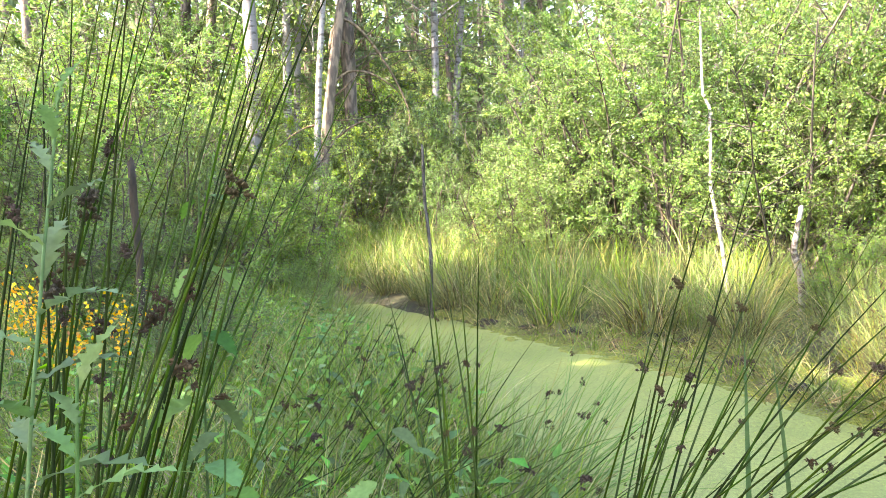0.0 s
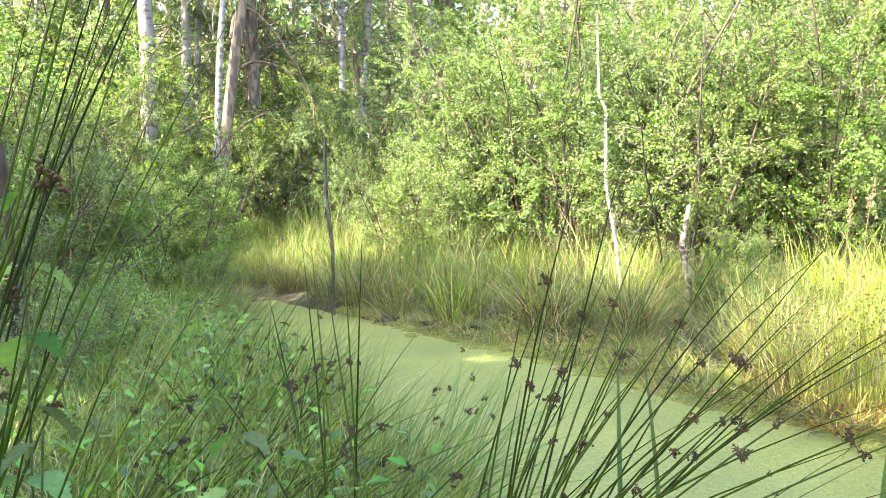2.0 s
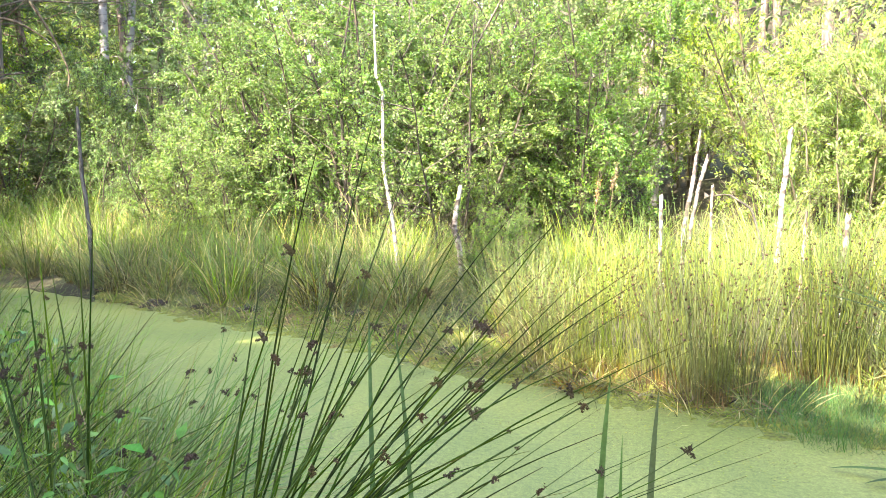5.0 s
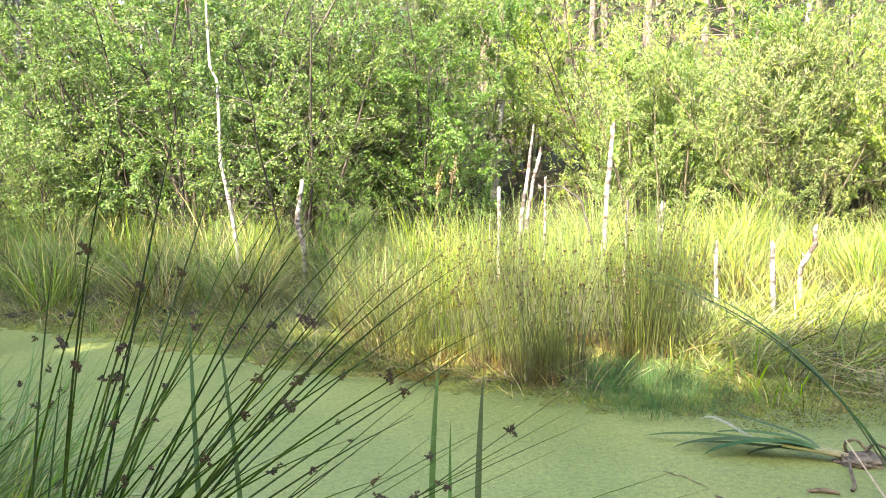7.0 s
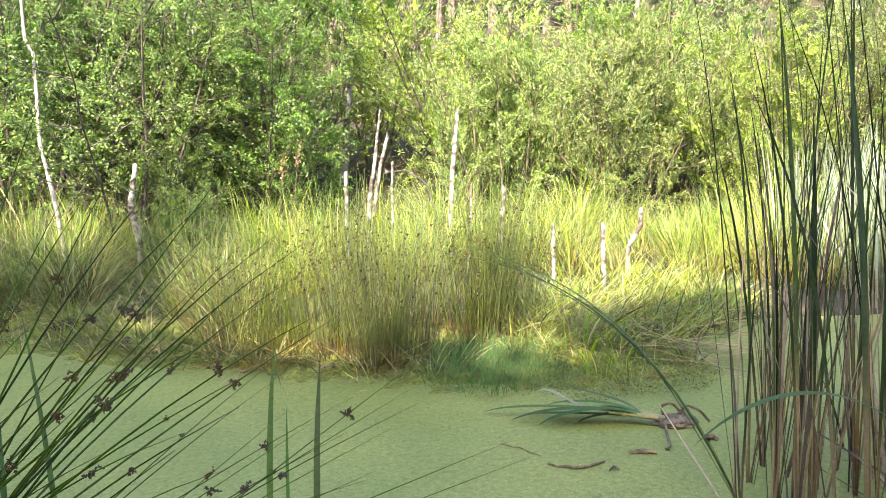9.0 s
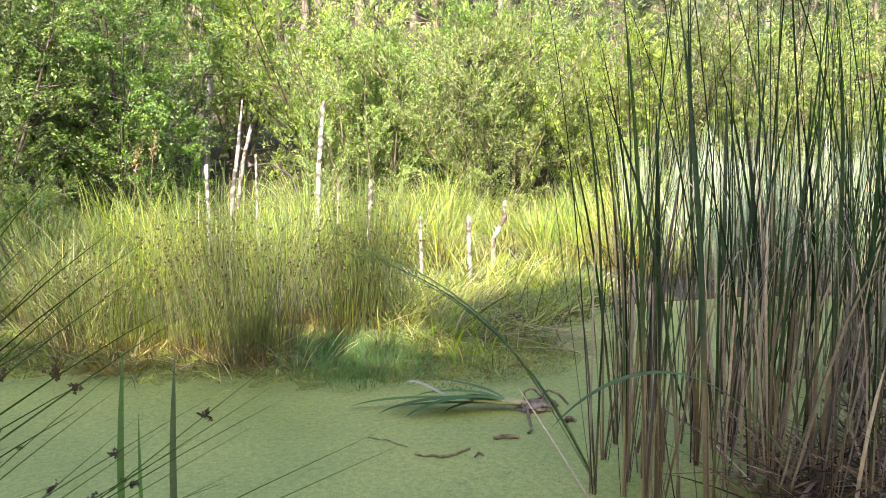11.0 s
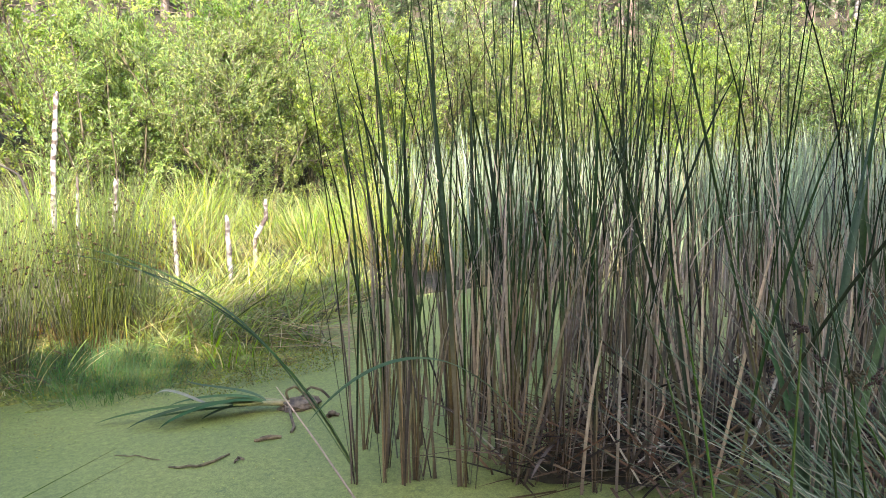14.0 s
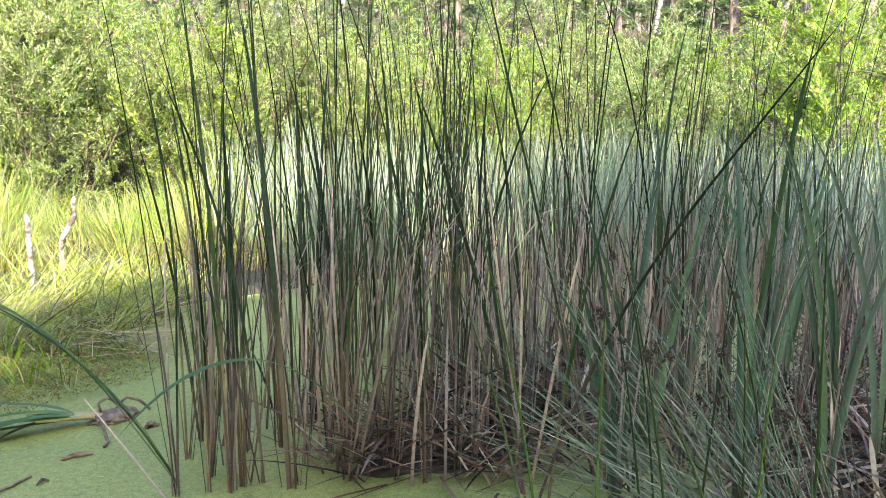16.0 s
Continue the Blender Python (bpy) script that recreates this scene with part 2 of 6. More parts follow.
# ---- mesh helpers ----
def put_mesh(name, V, F, mat, along=None, mats=None, index=None, smooth=True):
    me = bpy.data.meshes.new(name)
    me.from_pydata(np.asarray(V, float).tolist(), [], [tuple(f) for f in (F.tolist() if hasattr(F, "tolist") else F)])
    for m in mats or [mat]:
        me.materials.append(m)
    if index is not None:
        me.polygons.foreach_set("material_index", np.asarray(index, np.int32))
    if along is not None:
        at = me.attributes.new("along", "FLOAT", "POINT")
        at.data.foreach_set("value", np.asarray(along, np.float32))
    if smooth:
        me.polygons.foreach_set("use_smooth", np.ones(len(me.polygons), bool))
    me.update()
    return me


def join(*sets):
    """Join (V, F, along) triples whose faces have the same number of corners."""
    Vs, Fs, As, n = [], [], [], 0
    for V, F, A in sets:
        Vs.append(V), Fs.append(F + n), As.append(A)
        n += len(V)
    return np.concatenate(Vs), np.concatenate(Fs), np.concatenate(As)


def curves(base, az, tilt0, tilt1, length, S, power=1.3):
    """N bending centre lines: base (N,3), heading az, tilt from upright at foot and tip (radians). (N,S+1,3)."""
    N = len(base)
    s = (np.arange(S) + 0.5) / S
    tilt = tilt0[:, None] + (tilt1 - tilt0)[:, None] * s[None] ** power
    step = (length / S)[:, None]
    d = np.stack([np.sin(tilt) * np.sin(az)[:, None], np.sin(tilt) * np.cos(az)[:, None], np.cos(tilt)], -1) * step[..., None]
    return base[:, None] + np.concatenate([np.zeros((N, 1, 3)), np.cumsum(d, 1)], 1)


def ribbons(P, width, face, taper=2.2, fold=0.0, foot=0.75):
    """Flat blades along the lines P (N,K,3), facing the direction face (N); optional fold gives a keel."""
    N, K, _ = P.shape
    s = np.linspace(0, 1, K)
    w = (width[:, None] * (foot + (1 - foot) * np.minimum(1, s * 4)) * (1 - s ** taper) + 0.0004) / 2
    side = np.stack([np.cos(face), np.sin(face), np.zeros(N)], -1)[:, None]
    A, B = P - side * w[..., None], P + side * w[..., None]
    idx = np.arange(N * K).reshape(N, K)
    if fold:
        nrm = np.stack([-np.sin(face), np.cos(face), np.zeros(N)], -1)[:, None]
        C = P + nrm * (w * fold)[..., None]
        V = np.concatenate([A.reshape(-1, 3), C.reshape(-1, 3), B.reshape(-1, 3)])
        n = N * K
        F = [np.stack([idx[:, :-1] + o, idx[:, 1:] + o, idx[:, 1:] + q, idx[:, :-1] + q], -1).reshape(-1, 4) for o, q in ((0, n), (n, 2 * n))]
        return V, np.concatenate(F), np.tile(np.tile(s, N), 3)
    V = np.concatenate([A.reshape(-1, 3), B.reshape(-1, 3)])
    n = N * K
    F = np.stack([idx[:, :-1], idx[:, 1:], idx[:, 1:] + n, idx[:, :-1] + n], -1).reshape(-1, 4)
    return V, F, np.tile(np.tile(s, N), 2)


def tubes(P, radius, sides=4, ref=(0.31, 0.17, 0.05)):
    """Round stems along the lines P (N,K,3) with radius (N,K); the far end is closed by its small size."""
    N, K, _ = P.shape
    T = np.gradient(P, axis=1)
    T /= np.linalg.norm(T, axis=2, keepdims=True) + 1e-9
    r = np.array(ref) / np.linalg.norm(ref)
    U = np.cross(T, r)
    U /= np.linalg.norm(U, axis=2, keepdims=True) + 1e-9
    W = np.cross(T, U)
    a = np.arange(sides) * 2 * math.pi / sides
    ring = np.cos(a)[:, None] * U[:, :, None] + np.sin(a)[:, None] * W[:, :, None]
    V = P[:, :, None] + ring * radius[:, :, None, None]
    idx = np.arange(N * K * sides).reshape(N, K, sides)
    nx = np.roll(idx, -1, 2)
    F = np.stack([idx[:, :-1], nx[:, :-1], nx[:, 1:], idx[:, 1:]], -1).reshape(-1, 4)
    al = np.broadcast_to(np.linspace(0, 1, K)[None, :, None], (N, K, sides)).reshape(-1)
    return V.reshape(-1, 3), F, al


def leaf_set(P, D, size, rng, aspect=0.42, fold=0.12, flat=0.55):
    """Small folded leaves at P pointing along D: two triangles each, on both sides of the midrib."""
    N = len(P)
    D = D / (np.linalg.norm(D, axis=1, keepdims=True) + 1e-9)
    up = rng.normal(size=(N, 3)) * (1 - flat) + np.array([0, 0, 1.0]) * flat
    S = np.cross(D, up)
    S /= np.linalg.norm(S, axis=1, keepdims=True) + 1e-9
    Nn = np.cross(S, D)
    L = size[:, None]
    mid = P + D * L * 0.45
    V = np.stack([P, mid + S * L * aspect / 2 + Nn * L * fold, P + D * L - Nn * L * 0.08, mid - S * L * aspect / 2 + Nn * L * fold], 1).reshape(-1, 3)
    i = np.arange(N)[:, None] * 4
    F = np.concatenate([i + [0, 2, 1], i + [0, 3, 2]], 1).reshape(-1, 3)
    return V, F, np.tile([0.0, 0.5, 1.0, 0.5], N)


def blobs(P, R, rng, rough=0.25):
    """Small uneven octahedral grains at P with radius R."""
    o = np.array([(1, 0, 0), (-1, 0, 0), (0, 1, 0), (0, -1, 0), (0, 0, 1), (0, 0, -1)], float)
    N = len(P)
    V = P[:, None] + o[None] * R[:, None, None] * (1 + rough * rng.normal(size=(N, 6, 1)))
    f = np.array([(0, 2, 4), (2, 1, 4), (1, 3, 4), (3, 0, 4), (2, 0, 5), (1, 2, 5), (3, 1, 5), (0, 3, 5)])
    F = (np.arange(N)[:, None, None] * 6 + f[None]).reshape(-1, 3)
    return V.reshape(-1, 3), F, np.tile([0.3, 0.3, 0.5, 0.5, 1, 0], N)


def part(name, me, parent, label="", m=None):
    """Link a mesh as one object under a thing or a part."""
    ob = new(name, me)
    ob.parent = parent
    if m is not None:
        ob.matrix_basis = m
    return tagged(ob, label) if label else ob


def thing(name, label, category, group="", m=None, me=None, kind=""):
    ob = new(name, me)
    if m is not None:
        ob.matrix_basis = m
    return tagged(ob, label, category, group, kind)


def inside(poly, x, y):
    """Even-odd test of points against a closed outline."""
    x, y = np.asarray(x, float), np.asarray(y, float)
    hit = np.zeros(x.shape, bool)
    q = np.array(poly)
    for (ax, ay), (bx, by) in zip(q, np.roll(q, -1, 0)):
        if ay != by:
            hit ^= ((ay > y) != (by > y)) & (x < (bx - ax) * (y - ay) / (by - ay) + ax)
    return hit


def edge_distance(poly, x, y):
    x, y = np.asarray(x, float), np.asarray(y, float)
    best = np.full(x.shape, 1e9)
    q = np.array(poly)
    for a, b in zip(q, np.roll(q, -1, 0)):
        d = b - a
        t = np.clip(((x - a[0]) * d[0] + (y - a[1]) * d[1]) / (d @ d), 0, 1)
        best = np.minimum(best, np.hypot(x - a[0] - t * d[0], y - a[1] - t * d[1]))
    return best


def scatter(poly, n, rng):
    """n random points inside an outline."""
    q = np.array(poly)
    lo, hi = q.min(0), q.max(0)
    out = np.zeros((0, 2))
    while len(out) < n:
        c = rng.uniform(lo, hi, (n * 3, 2))
        out = np.concatenate([out, c[inside(poly, c[:, 0], c[:, 1])]])
    return out[:n]


# ---- the ground and the pond ----
POND = [(-7.6, 7.4), (-6.6, 6.95), (-5.75, 6.6), (-4.0, 5.95), (-3.2, 5.8), (-2.4, 5.8), (-1.8, 5.25), (-1.4, 4.85), (-0.7, 4.3),
        (0.4, 3.8), (1.1, 3.6), (2.0, 3.5), (2.7, 4.0), (3.4, 4.4), (4.6, 4.3), (6.0, 3.9), (7.2, 3.0), (7.0, 1.6), (6.2, 0.2), (5.2, -0.1),
        (4.4, 0.0), (3.2, 0.1), (2.2, 0.3), (1.4, 0.9), (0.4, 1.15), (-0.6, 1.25), (-1.5, 1.7), (-2.15, 2.35), (-3.5, 3.4),
        (-4.7, 4.2), (-6.4, 5.5), (-7.4, 6.6)]


def smooth(v, a, b):
    t = np.clip((v - a) / (b - a), 0, 1)
    return t * t * (3 - 2 * t)


def ground_z(x, y):
    x, y = np.asarray(x, float), np.asarray(y, float)
    d = edge_distance(POND, x, y) * np.where(inside(POND, x, y), -1, 1)
    z = np.where(d < 0, 0.35 * np.tanh(d * 2.0), 0.10 * np.tanh(d * 1.8))
    z = z + np.where(d < 0, 0.43 * np.exp(-((x - 3.3) / 1.35) ** 4 - ((y - (1.4 - 0.22 * (x - 2))) / 0.5) ** 2) * (1 + 0.10 * np.sin(x * 9) * np.sin(y * 11) + 0.08 * np.sin(x * 23 + 1) * np.sin(y * 19)), 0)
    r = np.hypot(x - 0.2, y + 0.6)
    az = np.arctan2(x - 0.2, y + 0.6)
    front = smooth(np.cos(az + 0.1), -0.35, 0.25)
    slope = 0.11 + 0.20 * smooth(az, -0.35, 0.25)
    z = z + front * (slope * np.maximum(0, r - 10.5) * smooth(r, 10, 14) * np.where(r > 60, 60 / np.maximum(r, 1), 1))
    z = z + np.where(d > 0, (0.03 * np.sin(x * 2.1 + 1) * np.sin(y * 2.7) + 0.04 * np.sin(x * 0.7 - y * 0.9)) * smooth(d, 0, 1), 0)
    return z


def build_ground():
    rad = np.concatenate([[0.0], np.linspace(0.3, 14, 150), np.geomspace(14.6, 2500, 50)])
    na = 300
    a = np.arange(na) * 2 * math.pi / na
    X, Y = 0.2 + rad[1:, None] * np.sin(a), 1.0 + rad[1:, None] * np.cos(a)
    V = np.concatenate([[[0.2, 1.0, 0]], np.stack([X, Y, np.zeros_like(X)], -1).reshape(-1, 3)])
    V[:, 2] = ground_z(V[:, 0], V[:, 1])
    F = [(0, 1 + (k + 1) % na, 1 + k) for k in range(na)]
    for i in range(len(rad) - 2):
        o, q = 1 + i * na, 1 + (i + 1) * na
        F += [(o + k, o + (k + 1) % na, q + (k + 1) % na, q + k) for k in range(na)]
    me = put_mesh("ground", V, F, GROUND)
    thing("ground", "dark boggy soil with litter rising to a wooded slope", "ground", me=me, kind="structure")


def build_water():
    bm = bmesh.new()
    vs = [bm.verts.new((x, y, 0)) for x, y in ((-8.2, 0.2), (8.0, -0.4), (8.0, 5.2), (-8.2, 8.2))]
    bm.faces.new(vs)
    me = bpy.data.meshes.new("water")
    bm.to_mesh(me)
    bm.free()
    me.materials.append(DUCKWEED)
    thing("water", "still pond covered with pale green duckweed", "pond water", me=me, kind="structure")


build_ground()
build_water()


# ---- woody plants ----
def limbs(rng, start, direction, length, K, wander, lift):
    """N wandering limbs from start along direction: (N,K,3)."""
    N = len(start)
    D = direction / (np.linalg.norm(direction, axis=1, keepdims=True) + 1e-9)
    P = [start]
    for _ in range(K - 1):
        D = D + rng.normal(size=(N, 3)) * wander + np.array([0, 0, lift])
        D /= np.linalg.norm(D, axis=1, keepdims=True)
        P.append(P[-1] + D * (length / (K - 1))[:, None])
    return np.stack(P, 1)


def on_limb(P, i, s):
    """Points and directions at fraction s of the limbs i."""
    K = P.shape[1]
    f = np.clip(s, 0, 0.999) * (K - 1)
    k = f.astype(int)
    a, b = P[i, k], P[i, k + 1]
    return a + (b - a) * (f - k)[:, None], b - a


def shrub_meshes(seed, height, spread, stems=9, leaves=26000, size=0.055, leaf=LEAF_SHRUB, bark=BARK_GREY, low=0.12, aspect=0.42, rise=0.05):
    rng = np.random.default_rng(seed)
    a = rng.uniform(0, 2 * math.pi, stems)
    tilt = rng.uniform(0.05, 0.62, stems) * spread
    base = np.stack([np.cos(a) * 0.25, np.sin(a) * 0.25, np.full(stems, -0.15)], -1) * rng.uniform(0.3, 1.4, (stems, 1))
    D0 = np.stack([np.cos(a) * np.sin(tilt), np.sin(a) * np.sin(tilt), np.cos(tilt)], -1)
    L0 = height * rng.uniform(0.75, 1.05, stems)
    P0 = limbs(rng, base, D0, L0, 9, 0.07, 0.02)
    n1 = 16
    i1 = np.repeat(np.arange(stems), n1)
    s1 = rng.uniform(low, 0.97, stems * n1)
    p1, d1 = on_limb(P0, i1, s1)
    d1 = d1 / np.linalg.norm(d1, axis=1, keepdims=True)
    out = rng.normal(size=d1.shape)
    out[:, 2] *= 0.4
    out /= np.linalg.norm(out, axis=1, keepdims=True)
    L1 = height * 0.34 * (1.08 - s1 * 0.75) * rng.uniform(0.6, 1.2, len(s1))
    P1 = limbs(rng, p1, d1 * 0.45 + out, L1, 6, 0.12, 0.06)
    n2 = 6
    i2 = np.repeat(np.arange(len(P1)), n2)
    s2 = rng.uniform(0.2, 1.0, len(i2))
    p2, d2 = on_limb(P1, i2, s2)
    d2 = d2 / np.linalg.norm(d2, axis=1, keepdims=True)
    L2 = height * 0.12 * rng.uniform(0.5, 1.3, len(i2))
    P2 = limbs(rng, p2, d2 * 0.7 + rng.normal(size=d2.shape) * 0.65 + np.array([0, 0, rise]), L2, 4, 0.15, 0.03)
    r0 = (height * 0.0062 * rng.uniform(0.7, 1.3, stems))[:, None] * np.linspace(1, 0.25, 9)
    r1 = (height * 0.002 * np.ones(len(P1)))[:, None] * np.linspace(1, 0.3, 6)
    r2 = np.full((len(P2), 4), 0.0028)
    sticks = []
    for j in range(stems):
        b1 = i1 == j
        wood = join(tubes(P0[j:j + 1], r0[j:j + 1], 6), tubes(P1[b1], r1[b1], 3), tubes(P2[b1[i2]][::2, ::3], r2[b1[i2]][::2, ::3], 3))
        sticks.append(put_mesh("stem", wood[0], wood[1], bark, wood[2]))
    # some twigs are lush, others nearly bare, so that the crown breaks into clumps
    lush = np.exp(rng.normal(size=len(P1)) * 0.75)[i2] * np.exp(rng.normal(size=len(P2)) * 0.6)
    k = rng.choice(len(P2), leaves, p=lush / lush.sum())
    s = rng.uniform(0.0, 1.0, leaves) ** 0.8
    p, d = on_limb(P2, k, s)
    d = d / (np.linalg.norm(d, axis=1, keepdims=True) + 1e-9)
    D = d * 0.95 + rng.normal(size=d.shape) * 0.5 + np.array([0, 0, rise - 0.1])
    p = p + rng.normal(size=p.shape) * 0.022
    crown = leaf_set(p, D, size * rng.uniform(0.6, 1.25, leaves), rng, aspect, flat=0.66 if leaf is LEAF_SHRUB else 0.5)
    keep = p[:, 2] > 0.02
    return sticks, put_mesh("crown", crown[0], crown[1][np.repeat(keep, 2)], leaf, crown[2])


def shrub(name, label, category, group, meshes, m):
    ob = thing(name, label, category, group, m=m)
    for me in meshes[0]:
        part("stem", me, ob, "slender grey branching stem")
    tagged(part("crown", meshes[1], ob), kind="stuff")
    return ob


def from_eye(az, dist):
    return 0.2 + dist * math.sin(radians(az)), -0.6 + dist * math.cos(radians(az))


def standing(az, dist, turn=0.0, scale=1.0, dz=0.0):
    x, y = from_eye(az, dist)
    z = float(ground_z(x, y)) + dz
    return Matrix.Translation((x, y, z)) @ Matrix.Rotation(radians(turn), 4, "Z") @ Matrix.Diagonal((scale, scale, scale, 1))


def scaled(ob, m):
    """A copy at the pose m, which may carry a scale."""
    c = copy_thing(ob, Matrix.Identity(4))
    c.matrix_basis = m
    return c


SHRUB_GROUP, WILLOW_GROUP = "broad-leaved shrubs behind the pond", "willows at the foot of the slope"
SHRUB_A = shrub_meshes(11, 4.6, 1.0, 12, 54000, 0.043, aspect=0.56)
SHRUB_B = shrub_meshes(12, 4.2, 1.1, 11, 48000, 0.043, aspect=0.56)
SHRUB_C = shrub_meshes(13, 2.6, 1.2, 9, 17000, 0.046, aspect=0.56)
WILLOW_A = shrub_meshes(21, 4.0, 0.9, 11, 27000, 0.068, LEAF_WILLOW, BARK_WILLOW, aspect=0.32, rise=0.35)
WILLOW_B = shrub_meshes(22, 3.4, 1.0, 10, 31000, 0.062, LEAF_WILLOW, BARK_WILLOW, aspect=0.32, rise=0.35)
WILLOW_C = shrub_meshes(23, 3.4, 1.1, 9, 13000, 0.095, LEAF_WILLOW, BARK_WILLOW, aspect=0.36, rise=0.2)
S_LABEL = "dense green broad-leaved shrub with dark slender stems"
W_LABEL = "bright yellow-green willow bush in full leaf"
for meshes, places in ((SHRUB_A, ((-19, 10.2, 0, 1.05), (-8, 11.0, 130, 1.1), (-27, 12.5, 70, 1.0), (-1, 12.5, 210, 1.1), (-13, 14, 20, 1.2))),
                       (SHRUB_B, ((-14, 9.6, 40, 0.95), (-3, 10.4, 200, 0.9), (-23, 11.6, 150, 1.05), (-31, 14.5, 90, 0.85), (-58, 10.5, 30, 0.8), (-63, 12.5, 200, 1.0), (-62, 16, 20, 1.3), (-68, 14, 140, 1.25), (-56.5, 18, 250, 1.35))),
                       (SHRUB_C, ((-33, 11.5, 0, 0.9), (-38, 14.5, 90, 0.8), (-48, 13.0, 180, 0.8), (-51, 10.5, 10, 0.8), (-28, 10.6, 250, 0.8), (-60, 7.4, 300, 0.6), (-66, 8, 100, 1.0), (-44, 16.5, 40, 1.2), (-36, 16, 30, 1.1), (-56, 15, 10, 1.5), (-61, 18, 70, 1.8), (-52, 19, 110, 1.5), (-39, 20, 200, 1.5), (-67, 12, 33, 1.5), (-49, 22, 80, 1.8)))):
    for az, dist, turn, sc in places:
        shrub("shrub", S_LABEL, "shrub", SHRUB_GROUP, meshes, standing(az, dist, turn, sc))
for meshes, places in ((WILLOW_A, ((12, 12.0, 0, 1.0), (20, 11.6, 80, 0.98), (28, 12.4, 160, 0.95), (38, 12.0, 30, 0.88), (50, 12.5, 120, 0.82), (62, 12.8, 200, 0.84), (74, 12.5, 10, 0.9), (5, 14, 50, 0.9))),
                       (WILLOW_B, ((15, 10.6, 10, 0.9), (24, 10.4, 190, 0.9), (33, 10.9, 75, 0.88), (44, 11.0, 300, 0.84), (56, 11.2, 20, 0.8), (68, 11.2, 140, 0.88), (80, 11.5, 50, 1.0), (86, 13, 10, 1.1))),
                       (WILLOW_C, ((-44, 24, 0, 1.3), (-48, 27, 60, 1.6), (-40.5, 21, 120, 1.0), (-45.5, 16.5, 10, 0.8), (-41.5, 17.5, 140, 0.9), (-38.5, 18, 250, 0.9), (-50, 17, 70, 0.8), (-52, 24, 200, 1.4), (-38, 26, 270, 1.6), (-57, 22, 30, 1.3), (-42, 30, 90, 1.9)))):
    for az, dist, turn, sc in places:
        shrub("willow_bush", W_LABEL, "willow bush", WILLOW_GROUP, meshes, standing(az, dist, turn, sc))


def tree_meshes(seed, height, radius, bark, leaf, crown_from=0.4, branches=46, leaves=9000, size=0.07, lean=0.03, needles=False, reach=0.22):
    rng = np.random.default_rng(seed)
    P0 = limbs(rng, np.array([[0, 0, -0.2]]), np.array([[rng.normal() * lean, rng.normal() * lean, 1.0]]), np.array([height]), 14, 0.025, 0.02)
    r0 = radius * (1 - 0.85 * np.linspace(0, 1, 14) ** 1.2)[None]
    r0[0, 0] *= 1.25
    s1 = rng.uniform(crown_from, 0.98, branches)
    p1, _ = on_limb(P0, np.zeros(branches, int), s1)
    a = rng.uniform(0, 2 * math.pi, branches)
    up = 0.15 if needles else 0.75
    D = np.stack([np.cos(a), np.sin(a), np.full(branches, up)], -1)
    L1 = height * reach * (1.15 - 0.9 * (s1 - crown_from) / (1 - crown_from)) * rng.uniform(0.6, 1.2, branches)
    P1 = limbs(rng, p1, D, L1, 7, 0.12, 0.03)
    n2 = 7
    i2 = np.repeat(np.arange(branches), n2)
    p2, d2 = on_limb(P1, i2, rng.uniform(0.3, 1, len(i2)))
    d2 = d2 / np.linalg.norm(d2, axis=1, keepdims=True)
    P2 = limbs(rng, p2, d2 + rng.normal(size=d2.shape) * 0.6, height * 0.06 * rng.uniform(0.5, 1.4, len(i2)), 4, 0.15, -0.02)
    wood = join(tubes(P1, (radius * 0.16 * np.linspace(1, 0.25, 7))[None].repeat(branches, 0), 4), tubes(P2, np.full((len(P2), 4), 0.006), 3))
    trunk = tubes(P0, r0, 10)
    k = rng.integers(0, len(P2), leaves)
    p, d = on_limb(P2, k, rng.uniform(0.1, 1, leaves))
    d = d / (np.linalg.norm(d, axis=1, keepdims=True) + 1e-9)
    if needles:
        D = d * 0.5 + rng.normal(size=d.shape)
        crown = leaf_set(p, D, size * rng.uniform(0.7, 1.3, leaves), rng, 0.16, 0.02, 0.2)
    else:
        D = d * 0.5 + rng.normal(size=d.shape) * 0.6 + np.array([0, 0, -0.45])
        crown = leaf_set(p + rng.normal(size=p.shape) * 0.05, D, size * rng.uniform(0.6, 1.2, leaves), rng, 0.7)
    return (put_mesh("trunk", trunk[0], trunk[1], bark, trunk[2]), put_mesh("branchwork", wood[0], wood[1], bark, wood[2]),
            put_mesh("crown", crown[0], crown[1], leaf, crown[2]))


def tree(name, label, group, meshes, m):
    ob = thing(name, label, "tree", group, m=m)
    for n, me, kind in zip(("trunk", "branchwork", "crown"), meshes, ("", "stuff", "stuff")):
        tagged(part(n, me, ob), kind=kind)
    return ob


PINE_A = tree_meshes(31, 13, 0.17, BARK_PINE, NEEDLE, 0.30, 46, 4000, 0.24, needles=True)
PINE_B = tree_meshes(32, 11, 0.13, BARK_PINE, NEEDLE, 0.15, 50, 3800, 0.26, needles=True)
BIRCH_A = tree_meshes(33, 12, 0.13, BARK_BIRCH, LEAF_BIRCH, 0.18, 44, 5500, 0.11)
BIRCH_B = tree_meshes(34, 10, 0.085, BARK_BIRCH, LEAF_BIRCH, 0.16, 40, 5000, 0.11, lean=0.08)
YOUNG = tree_meshes(35, 5.0, 0.06, BARK_PINE, NEEDLE, 0.06, 46, 7000, 0.15, needles=True, reach=0.30)
WOOD_GROUP = "trees of the wood behind the pond"
PINE_LABEL, BIRCH_LABEL = "pine with reddish-brown bark and dark needles", "slender birch with white bark and light leaves"
